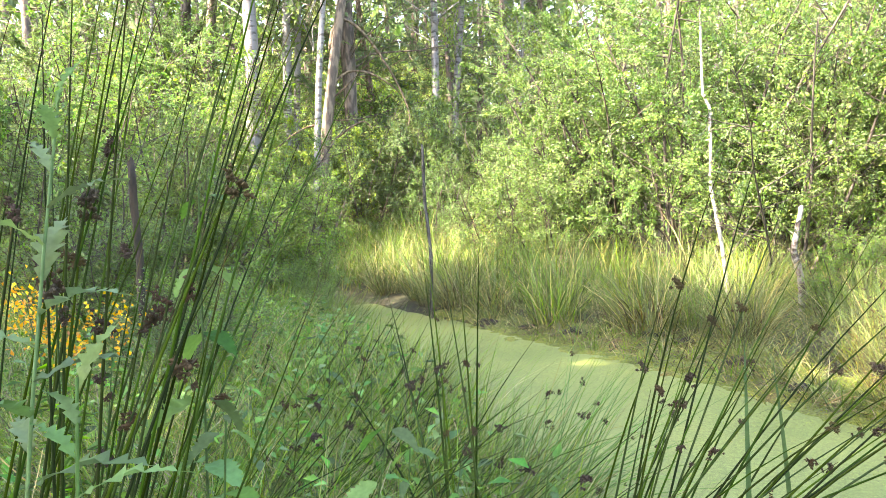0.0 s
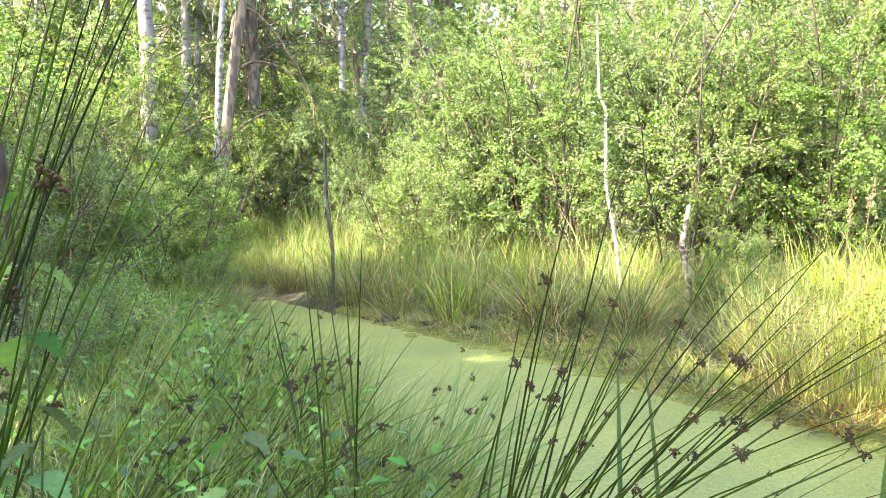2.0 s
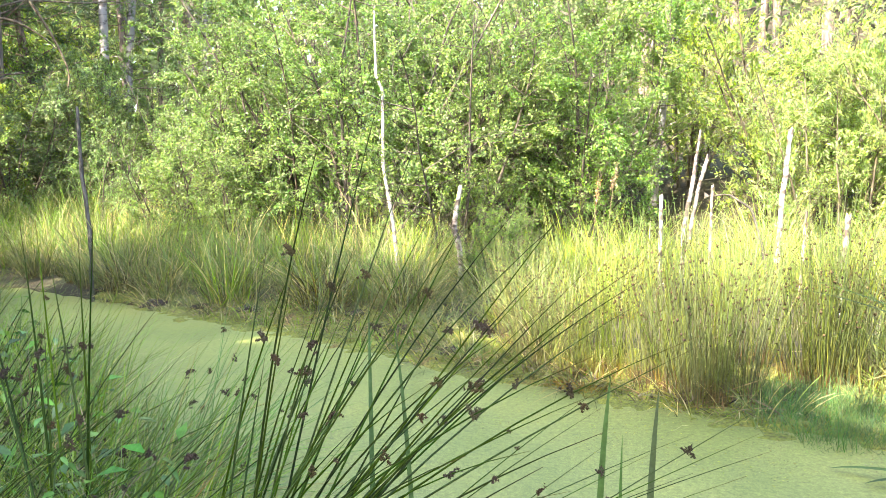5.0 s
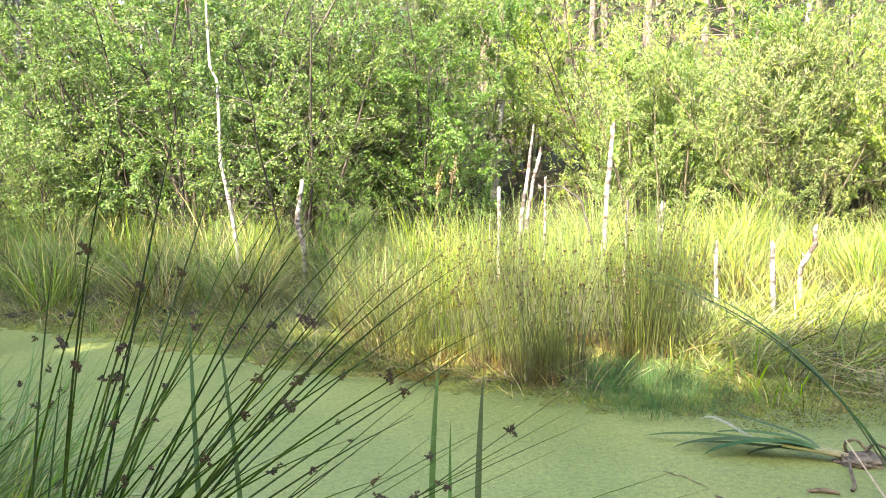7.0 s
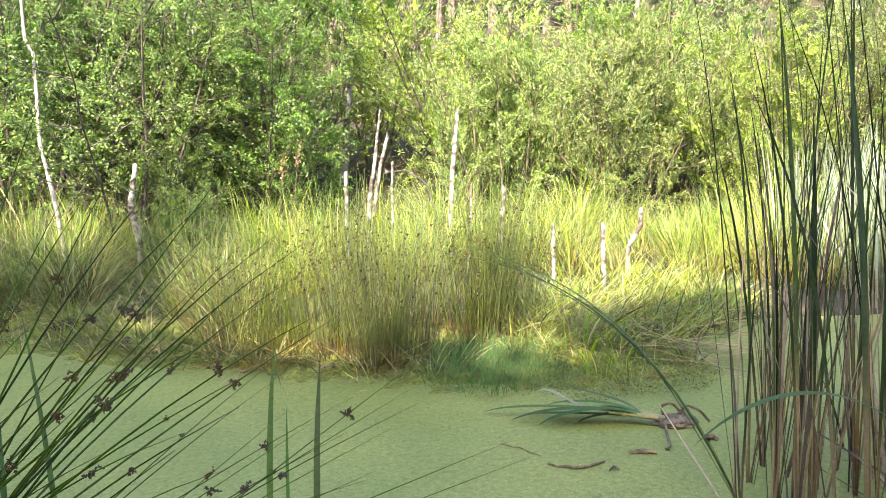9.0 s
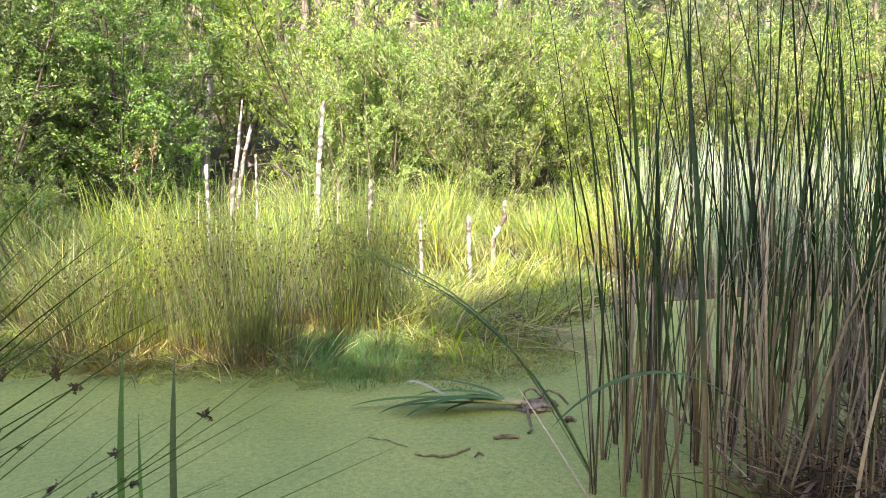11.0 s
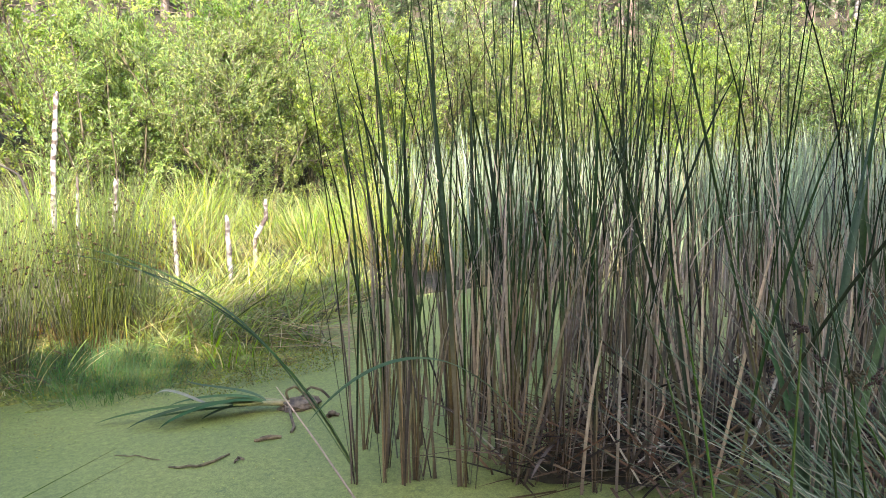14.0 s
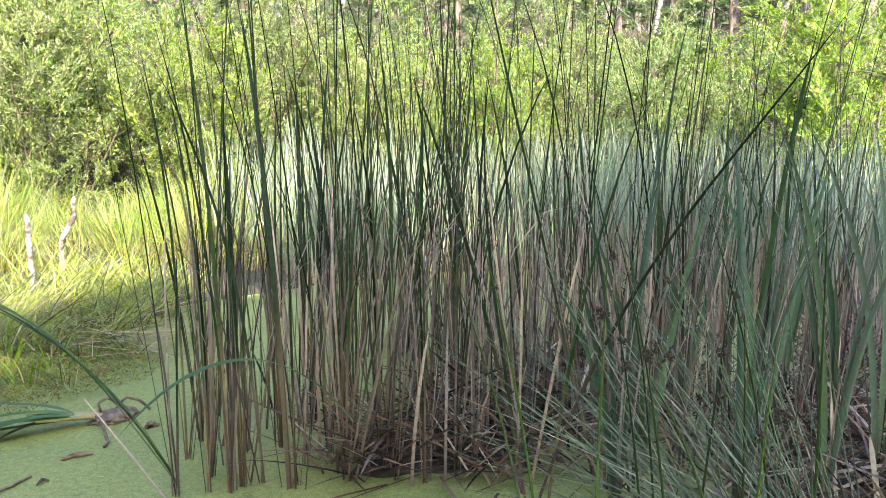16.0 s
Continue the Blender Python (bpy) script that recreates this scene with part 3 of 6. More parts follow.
for meshes, label, name, places in (
        (PINE_A, PINE_LABEL, "pine_tree", ((-43.9, 18.0, 0, 1), (-56, 19, 50, 1), (-54.3, 21, 100, 1.1), (-46.8, 24, 150, 1.1), (-31.3, 24, 200, 1), (-62, 20, 30, 1), (-39, 27, 60, 1.2), (-50, 28, 80, 1.2),
                                           (-20, 24, 10, 1), (2, 25, 120, 1), (14, 24, 60, 1), (27, 25, 200, 1), (58, 24, 20, 1), (70, 26, 100, 1), (80, 24, 260, 1))),
        (PINE_B, PINE_LABEL, "pine_tree", ((-44, 18.5, 20, 1), (-41.5, 21, 90, 1), (-36, 23, 10, 1), (-27.8, 25, 60, 1.1), (-66, 17, 20, 1), (-59, 24, 0, 1.1), (-10, 23, 45, 1), (8, 21, 170, 0.9),
                                           (20, 20, 70, 0.8), (33, 20, 0, 0.8), (40, 20.5, 110, 0.9), (46, 21, 240, 0.9), (52, 20, 300, 0.8), (64, 21, 15, 0.9), (75, 20, 80, 0.9))),
        (BIRCH_A, BIRCH_LABEL, "birch_tree", ((-64.8, 19, 40, 0.9), (38.6, 19, 10, 0.9), (-17, 20, 10, 1))),
        (BIRCH_B, BIRCH_LABEL, "birch_tree", ((2.4, 13, 30, 0.8), (-59.6, 17, 130, 0.8), (43, 18, 60, 0.8), (-31, 20, 160, 1), (24, 18, 0, 0.8), (66, 18, 0, 0.8)))):
    for az, dist, turn, sc in places:
        tree(name, label, WOOD_GROUP, meshes, standing(az, dist, turn, sc))

for k, az in enumerate((27, 33, 37, 41, 45.5, 50, 55, 60, 66, 72)):
    tree("young_pine", "young bushy pine with dark blue-green needles", "young pines behind the willows", YOUNG, standing(az, 15.5 + 1.3 * (k % 3), 77 * k, 0.72 + 0.09 * (k * 3 % 4)))


def landmark(name, label, pts, radii, bark, meshes):
    """A tree whose bare lower trunk follows the given line."""
    pts = np.array(pts, float)
    foot = pts[0].copy()
    u, s = np.linspace(0, 1, 16), np.linspace(0, 1, len(pts))
    P = np.stack([np.interp(u, s, pts[:, k]) for k in range(3)], -1) - foot
    V, F, A = tubes(P[None], np.interp(u, s, radii)[None], 10)
    ob = thing(name, label, "tree", WOOD_GROUP, m=Matrix.Translation(foot))
    part("trunk", put_mesh("trunk", V, F, bark, A), ob)
    up = Matrix.Translation((*P[6][:2], 2.5))
    tagged(part("branchwork", meshes[1], ob, m=up), kind="stuff")
    tagged(part("crown", meshes[2], ob, m=up), kind="stuff")
    return ob


def dead_limb(ob, base, pts, r):
    p = np.array(pts, float) - np.array(base)
    u = np.linspace(0, 1, 14)
    s = np.linspace(0, 1, len(p))
    P = np.stack([np.polyval(np.polyfit(s, p[:, k], min(4, len(p) - 1)), u) for k in range(3)], -1)
    V, F, A = tubes(P[None], (r * np.linspace(1, 0.3, 14))[None], 6)
    part("dead_limb", put_mesh("dead_limb", V, F, BARK_LIMB, A), ob, "bare curved dead limb")


def along_view(az, dist, z):
    return (*from_eye(az, dist), z)


BARK_LIMB = bark_mat("bare pine limb", (0.20, 0.15, 0.09), (0.08, 0.055, 0.035), (9, 9, 9))
LEAN_PINE = landmark("pine_tree", "leaning pine with pinkish bark and bare dead limbs",
                     [along_view(-47.3, 15, 0.3), along_view(-46.2, 15, 2.6), along_view(-45.2, 15, 4.3), along_view(-44.3, 15, 5.6), along_view(-43.5, 15, 11)], [0.125, 0.11, 0.10, 0.09, 0.05], BARK_PINE, PINE_A)
LP = along_view(-47.3, 15, 0.3)
for pts, r in (([(-45.4, 4.6), (-44.5, 5.15), (-43.2, 5.0), (-41.2, 4.3), (-40.0, 3.6), (-39.7, 3.05)], 0.045), ([(-45.5, 3.75), (-44.0, 4.15), (-42.0, 4.05), (-40.3, 3.7)], 0.035),
               ([(-46.5, 2.1), (-45.6, 2.75), (-44.4, 3.0), (-43.4, 3.15), (-42.5, 3.0)], 0.035), ([(-46.4, 3.1), (-48.0, 3.0), (-50.0, 2.6)], 0.03), ([(-45.8, 3.2), (-44.0, 3.2), (-42.2, 3.25)], 0.02), ([(-45.6, 3.6), (-44.2, 3.9), (-41.5, 4.6)], 0.022)):
    dead_limb(LEAN_PINE, LP, [along_view(a, 15, z) for a, z in pts], r)
landmark("birch_tree", "pale birch trunk leaning beside a pine", [along_view(-47.2, 14.6, 0.3), along_view(-46.9, 14.6, 2.2), along_view(-46.3, 14.6, 4.2), along_view(-45.6, 14.6, 5.8), along_view(-45.2, 14.6, 9)], [0.075, 0.07, 0.06, 0.05, 0.03], BARK_BIRCH, BIRCH_B)
landmark("birch_tree", "thick old birch with pale grey bark", [along_view(-51.6, 14.5, 0.3), along_view(-51.4, 14.5, 2.4), along_view(-51.2, 14.5, 4.4), along_view(-51.4, 14.5, 10)], [0.16, 0.15, 0.13, 0.08], BARK_BIRCH, BIRCH_A)
landmark("birch_tree", BIRCH_LABEL, [along_view(-49.0, 17, 0.5), along_view(-48.8, 17, 2.5), along_view(-48.4, 17, 5.8), along_view(-48, 17, 10)], [0.12, 0.10, 0.085, 0.05], BARK_BIRCH, BIRCH_B)
landmark("birch_tree", BIRCH_LABEL, [along_view(-48.4, 18, 0.6), along_view(-48.2, 18, 2.5), along_view(-47.5, 18, 5.8), along_view(-47, 18, 10)], [0.09, 0.08, 0.07, 0.04], BARK_BIRCH, BIRCH_B)
landmark("birch_tree", BIRCH_LABEL, [along_view(-37.4, 19, 0.8), along_view(-37.3, 19, 4), along_view(-37.1, 19, 7), along_view(-37, 19, 11)], [0.11, 0.10, 0.085, 0.05], BARK_BIRCH, BIRCH_A)
landmark("birch_tree", BIRCH_LABEL, [along_view(-36.2, 20, 0.9), along_view(-35.8, 20, 4), along_view(-34.9, 20, 7), along_view(-34, 20, 11)], [0.10, 0.095, 0.085, 0.05], BARK_BIRCH, BIRCH_B)


def far_woods():
    """The closed wood farther up the slope, past what can be told apart."""
    rng = np.random.default_rng(77)
    n = 620
    az, r = np.radians(rng.uniform(-95, 105, n)), rng.uniform(26, 62, n)
    x, y = 0.2 + r * np.sin(az), -0.6 + r * np.cos(az)
    z = ground_z(x, y)
    h = rng.uniform(9, 14, n)
    P = np.stack([np.stack([x, y, z - 0.2], -1), np.stack([x + rng.normal(size=n) * 0.2, y, z + h * 0.5], -1), np.stack([x + rng.normal(size=n) * 0.4, y, z + h], -1)], 1)
    tr = tubes(P, np.linspace(0.16, 0.03, 3)[None].repeat(n, 0), 5)
    thing("woods_trunks", "massed brown trunks of the far wood", "woods", me=put_mesh("woods_trunks", tr[0], tr[1], BARK_PINE, tr[2]), kind="stuff")
    m = 170
    k = np.repeat(np.arange(n), m)
    s = rng.uniform(0.02, 1, n * m)
    p = np.stack([x[k], y[k], z[k] + h[k] * s], -1)
    off = rng.normal(size=p.shape) * (1.7 * (1.1 - 0.8 * s))[:, None]
    off[:, 2] *= 0.4
    lv = leaf_set(p + off, rng.normal(size=p.shape), rng.uniform(0.35, 0.7, len(p)), rng, 0.6)
    thing("woods_foliage", "massed green foliage of the far wood", "woods", me=put_mesh("woods_foliage", lv[0], lv[1], LEAF_BIRCH, lv[2]), kind="stuff")


far_woods()


def glade_grass():
    """Sunlit dry grass and low leaves of the clearing under the pines."""
    rng = np.random.default_rng(78)
    n = 15000
    az, r = np.radians(rng.uniform(-66, -30, n)), rng.uniform(11.5, 27, n)
    x, y = 0.2 + r * np.sin(az), -0.6 + r * np.cos(az)
    base = np.stack([x, y, ground_z(x, y) - 0.02], -1)
    t0 = rng.uniform(0.0, 0.7, n)
    P = curves(base, rng.uniform(0, 6.28, n), t0, t0 + rng.uniform(0.2, 1.4, n), rng.uniform(0.25, 0.75, n), 3)
    V, F, A = ribbons(P, rng.uniform(0.008, 0.018, n), rng.uniform(0, math.pi, n))
    thing("glade_grass", "dry yellowish grass of the sunlit clearing", "grass", me=put_mesh("glade_grass", V, F, GRASS, A), kind="stuff")


glade_grass()

# tall unseen trees added on the bank behind the viewpoint; their crowns shade the pond
SHADE = tree_meshes(41, 13, 0.22, BARK_GREY, LEAF_SHRUB, 0.30, 40, 5500, 0.46, reach=0.30)
for x, y, turn, sc in ((-1.5, -7.65, 0, 0.95), (2.5, -7.5, 80, 0.95), (-5.0, -7.5, 160, 0.92), (-8.5, -4.2, 230, 0.95), (-3.5, -10.5, 300, 1.0), (0.8, -11, 120, 1.0), (5.0, -10.6, 50, 0.9), (-13.6, -1.6, 60, 0.62), (-6.9, -6.4, 90, 0.88), (-8.4, -1.9, 110, 0.8), (-3.2, -7.6, 10, 0.9), (0.6, -7.85, 250, 0.92), (-4.6, -4.1, 140, 0.66), (-10.6, -1.8, 200, 0.84), (-11.5, -2.7, 20, 0.68)):
    tree("shade_tree", "tall unseen leafy tree added to shade the pond", "trees on the near bank", SHADE,
         Matrix.Translation((x, y, float(ground_z(x, y)))) @ Matrix.Rotation(radians(turn), 4, "Z") @ Matrix.Scale(sc, 4))


# ---- dead birch posts, the kinked snag and the stake ----
def snag(name, label, category, group, pts, radii, mat, seed, splinter=True, sides=10, girth=0.68):
    """A dead stem through a few points, with a ragged broken top and small knots."""
    rng = np.random.default_rng(seed)
    pts, radii = np.array(pts, float), np.array(radii, float) * girth * 0.86
    foot = pts[0].copy()
    s = np.linspace(0, 1, len(pts))
    K = 4 * len(pts)
    u = np.linspace(0, 1, K)
    P = np.stack([np.interp(u, s, pts[:, c]) for c in range(3)], -1) - foot
    r = np.interp(u, s, radii) * (1 + 0.07 * rng.normal(size=K))
    P[1:-1, :2] += rng.normal(size=(K - 2, 2)) * radii.mean() * 0.12
    V, F, A = tubes(P[None], r[None], sides)
    V = V + rng.normal(size=V.shape) * radii.mean() * 0.05
    top = V[-sides:]
    if splinter:
        top[:, 2] += rng.uniform(-0.02, 0.05, sides)
        V[-sides:] = top
    F = [tuple(f) for f in F.tolist()]
    n = len(V)
    V = np.concatenate([V, [P[-1] - (0, 0, 0.03)]])
    F += [((n - sides) + (k + 1) % sides, n, (n - sides) + k) for k in range(sides)]
    ob = thing(name, label, category, group, m=Matrix.Translation(foot))
    part("trunk", put_mesh("trunk", V, F, mat, np.append(A, 1.0)), ob)
    knots = rng.uniform(0.15, 0.9, 4)
    for q in knots:
        k = int(q * (K - 1))
        a = rng.uniform(0, 6.28)
        e = P[k] + np.array([math.cos(a), math.sin(a), 0.7]) * r[k] * rng.uniform(1.6, 2.6)
        tv = tubes(np.stack([P[k], (P[k] + e) / 2, e])[None], np.array([[r[k] * 0.4, r[k] * 0.3, r[k] * 0.15]]), 5)
        part("knot", put_mesh("knot", tv[0], tv[1], mat, tv[2]), ob)
    return ob


POSTS = "dead birch posts in the sedge meadow"
PL = "bleached broken dead birch post standing in sedge"
snag("dead_post", PL, "dead tree", POSTS, [(-1.6, 7.6, -0.1), (-1.58, 7.6, 0.45), (-1.66, 7.6, 0.75), (-1.58, 7.6, 1.19)], [0.07, 0.06, 0.055, 0.04], BARK_DEAD, 1)
snag("dead_post", "tall forked bleached dead birch stem", "dead tree", POSTS, [(0.85, 7.9, 0.0), (0.88, 7.9, 0.75), (0.97, 7.9, 1.3), (1.03, 7.9, 1.76)], [0.05, 0.045, 0.035, 0.018], BARK_DEAD, 2)
snag("dead_post", PL, "dead tree", POSTS, [(0.93, 7.92, 0.6), (1.02, 7.95, 1.15), (1.12, 7.95, 1.5)], [0.045, 0.04, 0.03], BARK_DEAD, 3)
snag("dead_post", "tallest dead birch post with reddish broken top", "dead tree", POSTS, [(1.64, 7.0, -0.1), (1.66, 7.05, 0.5), (1.72, 7.1, 1.2), (1.79, 7.2, 1.71)], [0.055, 0.05, 0.042, 0.036], BARK_DEAD, 4)
snag("dead_post", "thin curved dead stem leaning beside a taller post", "dead tree", POSTS, [(1.58, 6.8, 0.0), (1.5, 6.85, 0.6), (1.4, 6.9, 0.98), (1.2, 6.95, 1.12), (0.98, 7.0, 1.1)], [0.03, 0.026, 0.02, 0.013, 0.008], BARK_STAKE, 5)
snag("dead_post", PL, "dead tree", POSTS, [(1.92, 5.9, -0.05), (1.92, 5.9, 0.5), (1.95, 5.88, 0.95)], [0.045, 0.04, 0.04], BARK_DEAD, 6)
snag("dead_post", "short curved bleached birch stump in sedge", "dead tree", POSTS, [(3.1, 5.75, -0.1), (3.1, 5.75, 0.4), (3.2, 5.72, 0.6), (3.2, 5.72, 0.74)], [0.04, 0.036, 0.036, 0.03], BARK_DEAD, 7)
snag("dead_post", PL, "dead tree", POSTS, [(2.61, 5.11, -0.05), (2.6, 5.11, 0.3), (2.59, 5.12, 0.66)], [0.04, 0.036, 0.03], BARK_DEAD, 8)
snag("dead_post", PL, "dead tree", POSTS, [(2.3, 5.5, -0.05), (2.29, 5.5, 0.64)], [0.03, 0.026], BARK_DEAD, 9)
snag("dead_post", PL, "dead tree", POSTS, [(0.59, 7.4, 0.0), (0.6, 7.39, 1.08)], [0.04, 0.032], BARK_DEAD, 10)
snag("dead_post", PL, "dead tree", POSTS, [(1.08, 7.4, 0.0), (1.1, 7.39, 1.18)], [0.028, 0.022], BARK_DEAD, 11)
snag("dead_post", PL, "dead tree", POSTS, [(1.72, 6.4, 0.0), (1.76, 6.39, 0.95)], [0.03, 0.022], BARK_DEAD, 12)
snag("dead_birch", "slender white dead birch with a kinked trunk", "dead tree", "", [(-2.22, 7.3, 0.0), (-2.36, 7.5, 0.9), (-2.52, 7.7, 1.45), (-2.54, 7.8, 2.05), (-2.56, 7.87, 2.38), (-2.66, 7.95, 2.55), (-2.72, 8.13, 3.3), (-2.78, 8.3, 4.4)],
     [0.034, 0.031, 0.029, 0.027, 0.026, 0.022, 0.019, 0.010], BARK_PALE, 13, girth=0.78)
snag("dead_stump", "dark brown rotten broken stump", "dead tree", "", [(-4.77, 2.09, 0.0), (-4.75, 2.1, 1.0), (-4.77, 2.09, 1.78)], [0.055, 0.045, 0.04], BARK_ROT, 15, girth=0.7)
snag("stake", "thin weathered grey stake standing upright", "stake", "", [(-5.6, 6.5, 0.0), (-5.62, 6.55, 0.8), (-5.72, 6.6, 1.5), (-5.76, 6.65, 2.15)], [0.027, 0.025, 0.023, 0.02], BARK_STAKE, 14, girth=1.0)


# ---- sedge tussocks and the meadow ----
def tussock_mesh(name, seed, n, height, radius, mat, width=0.006, tilt=(0.02, 0.35), droop=(0.2, 1.1), S=5, spread=1.0):
    rng = np.random.default_rng(seed)
    a = rng.uniform(0, 2 * math.pi, n)
    q = radius * np.sqrt(rng.uniform(0, 1, n))
    base = np.stack([q * np.sin(a), q * np.cos(a), np.full(n, -0.03)], -1)
    az = a + rng.normal(size=n) * 1.0
    t0 = rng.uniform(*tilt, n) * (0.4 + q / radius) * spread
    t1 = t0 + rng.uniform(*droop, n) ** 1.3
    stray = rng.uniform(size=n) < 0.14
    t0 = np.where(stray, t0 + rng.uniform(0.2, 0.8, n), t0)
    P = curves(base, az, t0, t1, height * rng.uniform(0.3, 1.12, n), S)
    V, F, A = ribbons(P, width * rng.uniform(0.6, 1.3, n), rng.uniform(0, math.pi, n))
    return put_mesh(name, V, F, mat, A)


def skirt_mesh(seed, n=110, radius=0.2):
    """The curtain of dead brown blades that hangs round a tussock's foot."""
    rng = np.random.default_rng(seed)
    a = rng.uniform(0, 2 * math.pi, n)
    q = radius * np.sqrt(rng.uniform(0.2, 1, n))
    base = np.stack([q * np.sin(a), q * np.cos(a), rng.uniform(0.02, 0.22, n)], -1)
    t0 = rng.uniform(0.2, 1.0, n)
    P = curves(base, a + rng.normal(size=n) * 0.6, t0, t0 + rng.uniform(0.6, 1.9, n), rng.uniform(0.12, 0.42, n), 4)
    V, F, A = ribbons(P, rng.uniform(0.004, 0.009, n), rng.uniform(0, math.pi, n), 4)
    return put_mesh("dead_skirt", V, F, SKIRT, A)


SKIRT = plant_mat("dead brown sedge blade", [(0, (0.065, 0.038, 0.02)), (0.5, (0.125, 0.08, 0.042)), (1, (0.22, 0.165, 0.09))], 0.15, 0.75, 0.02, 0.3, 0.8, spec=0.15)
SKIRTS = [skirt_mesh(150 + k) for k in range(3)]


def near_line(p, post, reach=3.4, half=0.30):
    """Whether p stands in the thin growth on the pond side of a post."""
    d = np.array([post[0] - 0.2, post[1] + 0.6])
    L = np.linalg.norm(d)
    d = d / L
    a = (p[0] - 0.2) * d[0] + (p[1] + 0.6) * d[1]
    b = abs((p[0] - 0.2) * d[1] - (p[1] + 0.6) * d[0])
    return L - reach < a < L + 0.2 and b < half


def spread_things(name, label, category, group, meshes, poly, n, seed, scale=(0.8, 1.2), gap=0.0, sink=0.0, clear=(), skirt=False):
    rng = np.random.default_rng(seed)
    pts = scatter(poly, n * 4, rng)
    kept = []
    for p in pts:
        if len(kept) < n and not any(near_line(p, c) for c in clear) and all((p[0] - k[0]) ** 2 + (p[1] - k[1]) ** 2 > gap * gap for k in kept):
            kept.append(p)
    for j, (x, y) in enumerate(kept):
        z = max(float(ground_z(x, y)), -0.02) - sink
        sc = rng.uniform(*scale)
        ob = thing(name, label, category, group,
                   m=Matrix.Translation((x, y, z)) @ Matrix.Rotation(rng.uniform(0, 6.28), 4, "Z") @ Matrix.Diagonal((sc, sc, sc * rng.uniform(0.9, 1.1), 1)))
        tagged(part("blade_mass", meshes[j % len(meshes)], ob), kind="stuff")
        if skirt and y < 6.9:
            tagged(part("dead_skirt", SKIRTS[j % 3], ob, "dead brown blades hanging at the foot"), kind="stuff")


POST_FEET = [(-1.6, 7.6), (0.88, 7.9), (1.66, 7.05), (1.92, 5.9), (3.1, 5.75), (2.6, 5.11), (2.3, 5.5), (0.59, 7.4)]
SEDGES = [tussock_mesh("sedge_tussock", 100 + k, 380, (0.98, 0.85, 1.1, 0.75)[k], (0.24, 0.3, 0.2, 0.3)[k], SEDGE, 0.0062, (0.0, 0.65), (0.2, 2.0), 5) for k in range(4)]
MEADOWS = [tussock_mesh("meadow_tussock", 110 + k, 260, (0.95, 0.8, 1.0, 0.7)[k], (0.25, 0.3, 0.2, 0.32)[k], MEADOW, 0.0065, (0.0, 0.5), (0.05, 1.7), 5) for k in range(4)]
GRASSES = [tussock_mesh("grass_tuft", 120 + k, 300, 0.72, 0.3, GRASS, 0.0048, (0.05, 0.7), (0.3, 1.9), 5) for k in range(4)]
FRESH = [tussock_mesh("grass_tuft", 126 + k, 120, 0.95, 0.2, GRASS, 0.012, (0.0, 0.35), (0.05, 1.1), 4) for k in range(2)]
FAR_SHORE = [(-8.5, 7.7), (-7.4, 7.8), (-5.8, 7.05), (-4.0, 6.15), (-3.2, 5.98), (-2.35, 6.2), (-1.6, 5.4), (-1.1, 5.05), (-1.2, 9.0), (-4, 10.5), (-9, 11)]
spread_things("sedge_tussock", "grey-green sedge tussock with dry straw blades", "sedge", "sedges on the far shore", SEDGES, FAR_SHORE, 96, 5, (0.6, 1.15), 0.40, clear=POST_FEET[:1], skirt=True)
spread_things("grass_tuft", "fresh green upright grass tuft among sedges", "grass", "fresh tufts on the far shore", FRESH, FAR_SHORE, 40, 15, (0.75, 1.15), 0.4, clear=POST_FEET[:1])
spread_things("grass_tuft", "fresh blue-green broad grass tuft in the meadow", "grass", "fresh tufts in the meadow", FRESH, [(3.8, 6.2), (4.6, 6.2), (5.0, 7.2), (4.1, 7.2)], 5, 25, (0.75, 0.95), 0.3)
SHORE_LINE = [(-6.1, 6.95), (-4.7, 6.1), (-3.95, 6.0), (-3.17, 5.9), (-2.6, 5.97), (-2.2, 5.75), (-1.57, 5.1), (-1.0, 4.4), (-0.56, 4.1), (0.02, 3.88), (0.7, 3.5), (1.05, 3.6), (1.1, 3.95), (0.7, 3.85), (0.1, 4.2), (-0.5, 4.45), (-1.0, 4.8), (-1.5, 5.5), (-2.2, 6.15), (-3.2, 6.25), (-4.7, 6.4), (-6.0, 7.2)]
FRINGE = [tussock_mesh("sedge_fringe", 130 + k, 110, 0.42, 0.2, SEDGE, 0.007, (0.3, 1.0), (0.4, 1.8), 4) for k in range(3)]
spread_things("sedge_fringe", "low drooping sedge tuft at the waterline", "sedge", "low sedges along the waterline", FRINGE, SHORE_LINE, 50, 9, (0.45, 1.0), 0.14)
spread_things("sedge_fringe", "low drooping sedge tuft at the waterline", "sedge", "low sedges along the waterline", FRINGE, [(-1.3, 4.5), (-0.5, 3.95), (0.3, 3.7), (1.0, 3.6), (0.9, 3.95), (0.2, 4.1), (-0.5, 4.5), (-1.2, 4.9)], 8, 19, (0.45, 0.95), 0.16)
SUNNY = [(-1.3, 5.0), (-0.6, 4.4), (0.0, 4.2), (0.6, 3.85), (1.2, 4.1), (1.9, 4.6), (2.6, 5.0), (3.6, 5.0), (5.0, 4.8), (7.5, 4.5), (11.0, 5.0), (10, 8.5), (5.0, 9.6), (0, 9.6), (-1.4, 9.0)]
spread_things("meadow_tussock", "sunlit yellow-green sedge tussock of upright blades", "sedge", "sedges of the sunny meadow", MEADOWS, SUNNY, 165, 6, (0.5, 1.2), 0.30, clear=POST_FEET, skirt=True)
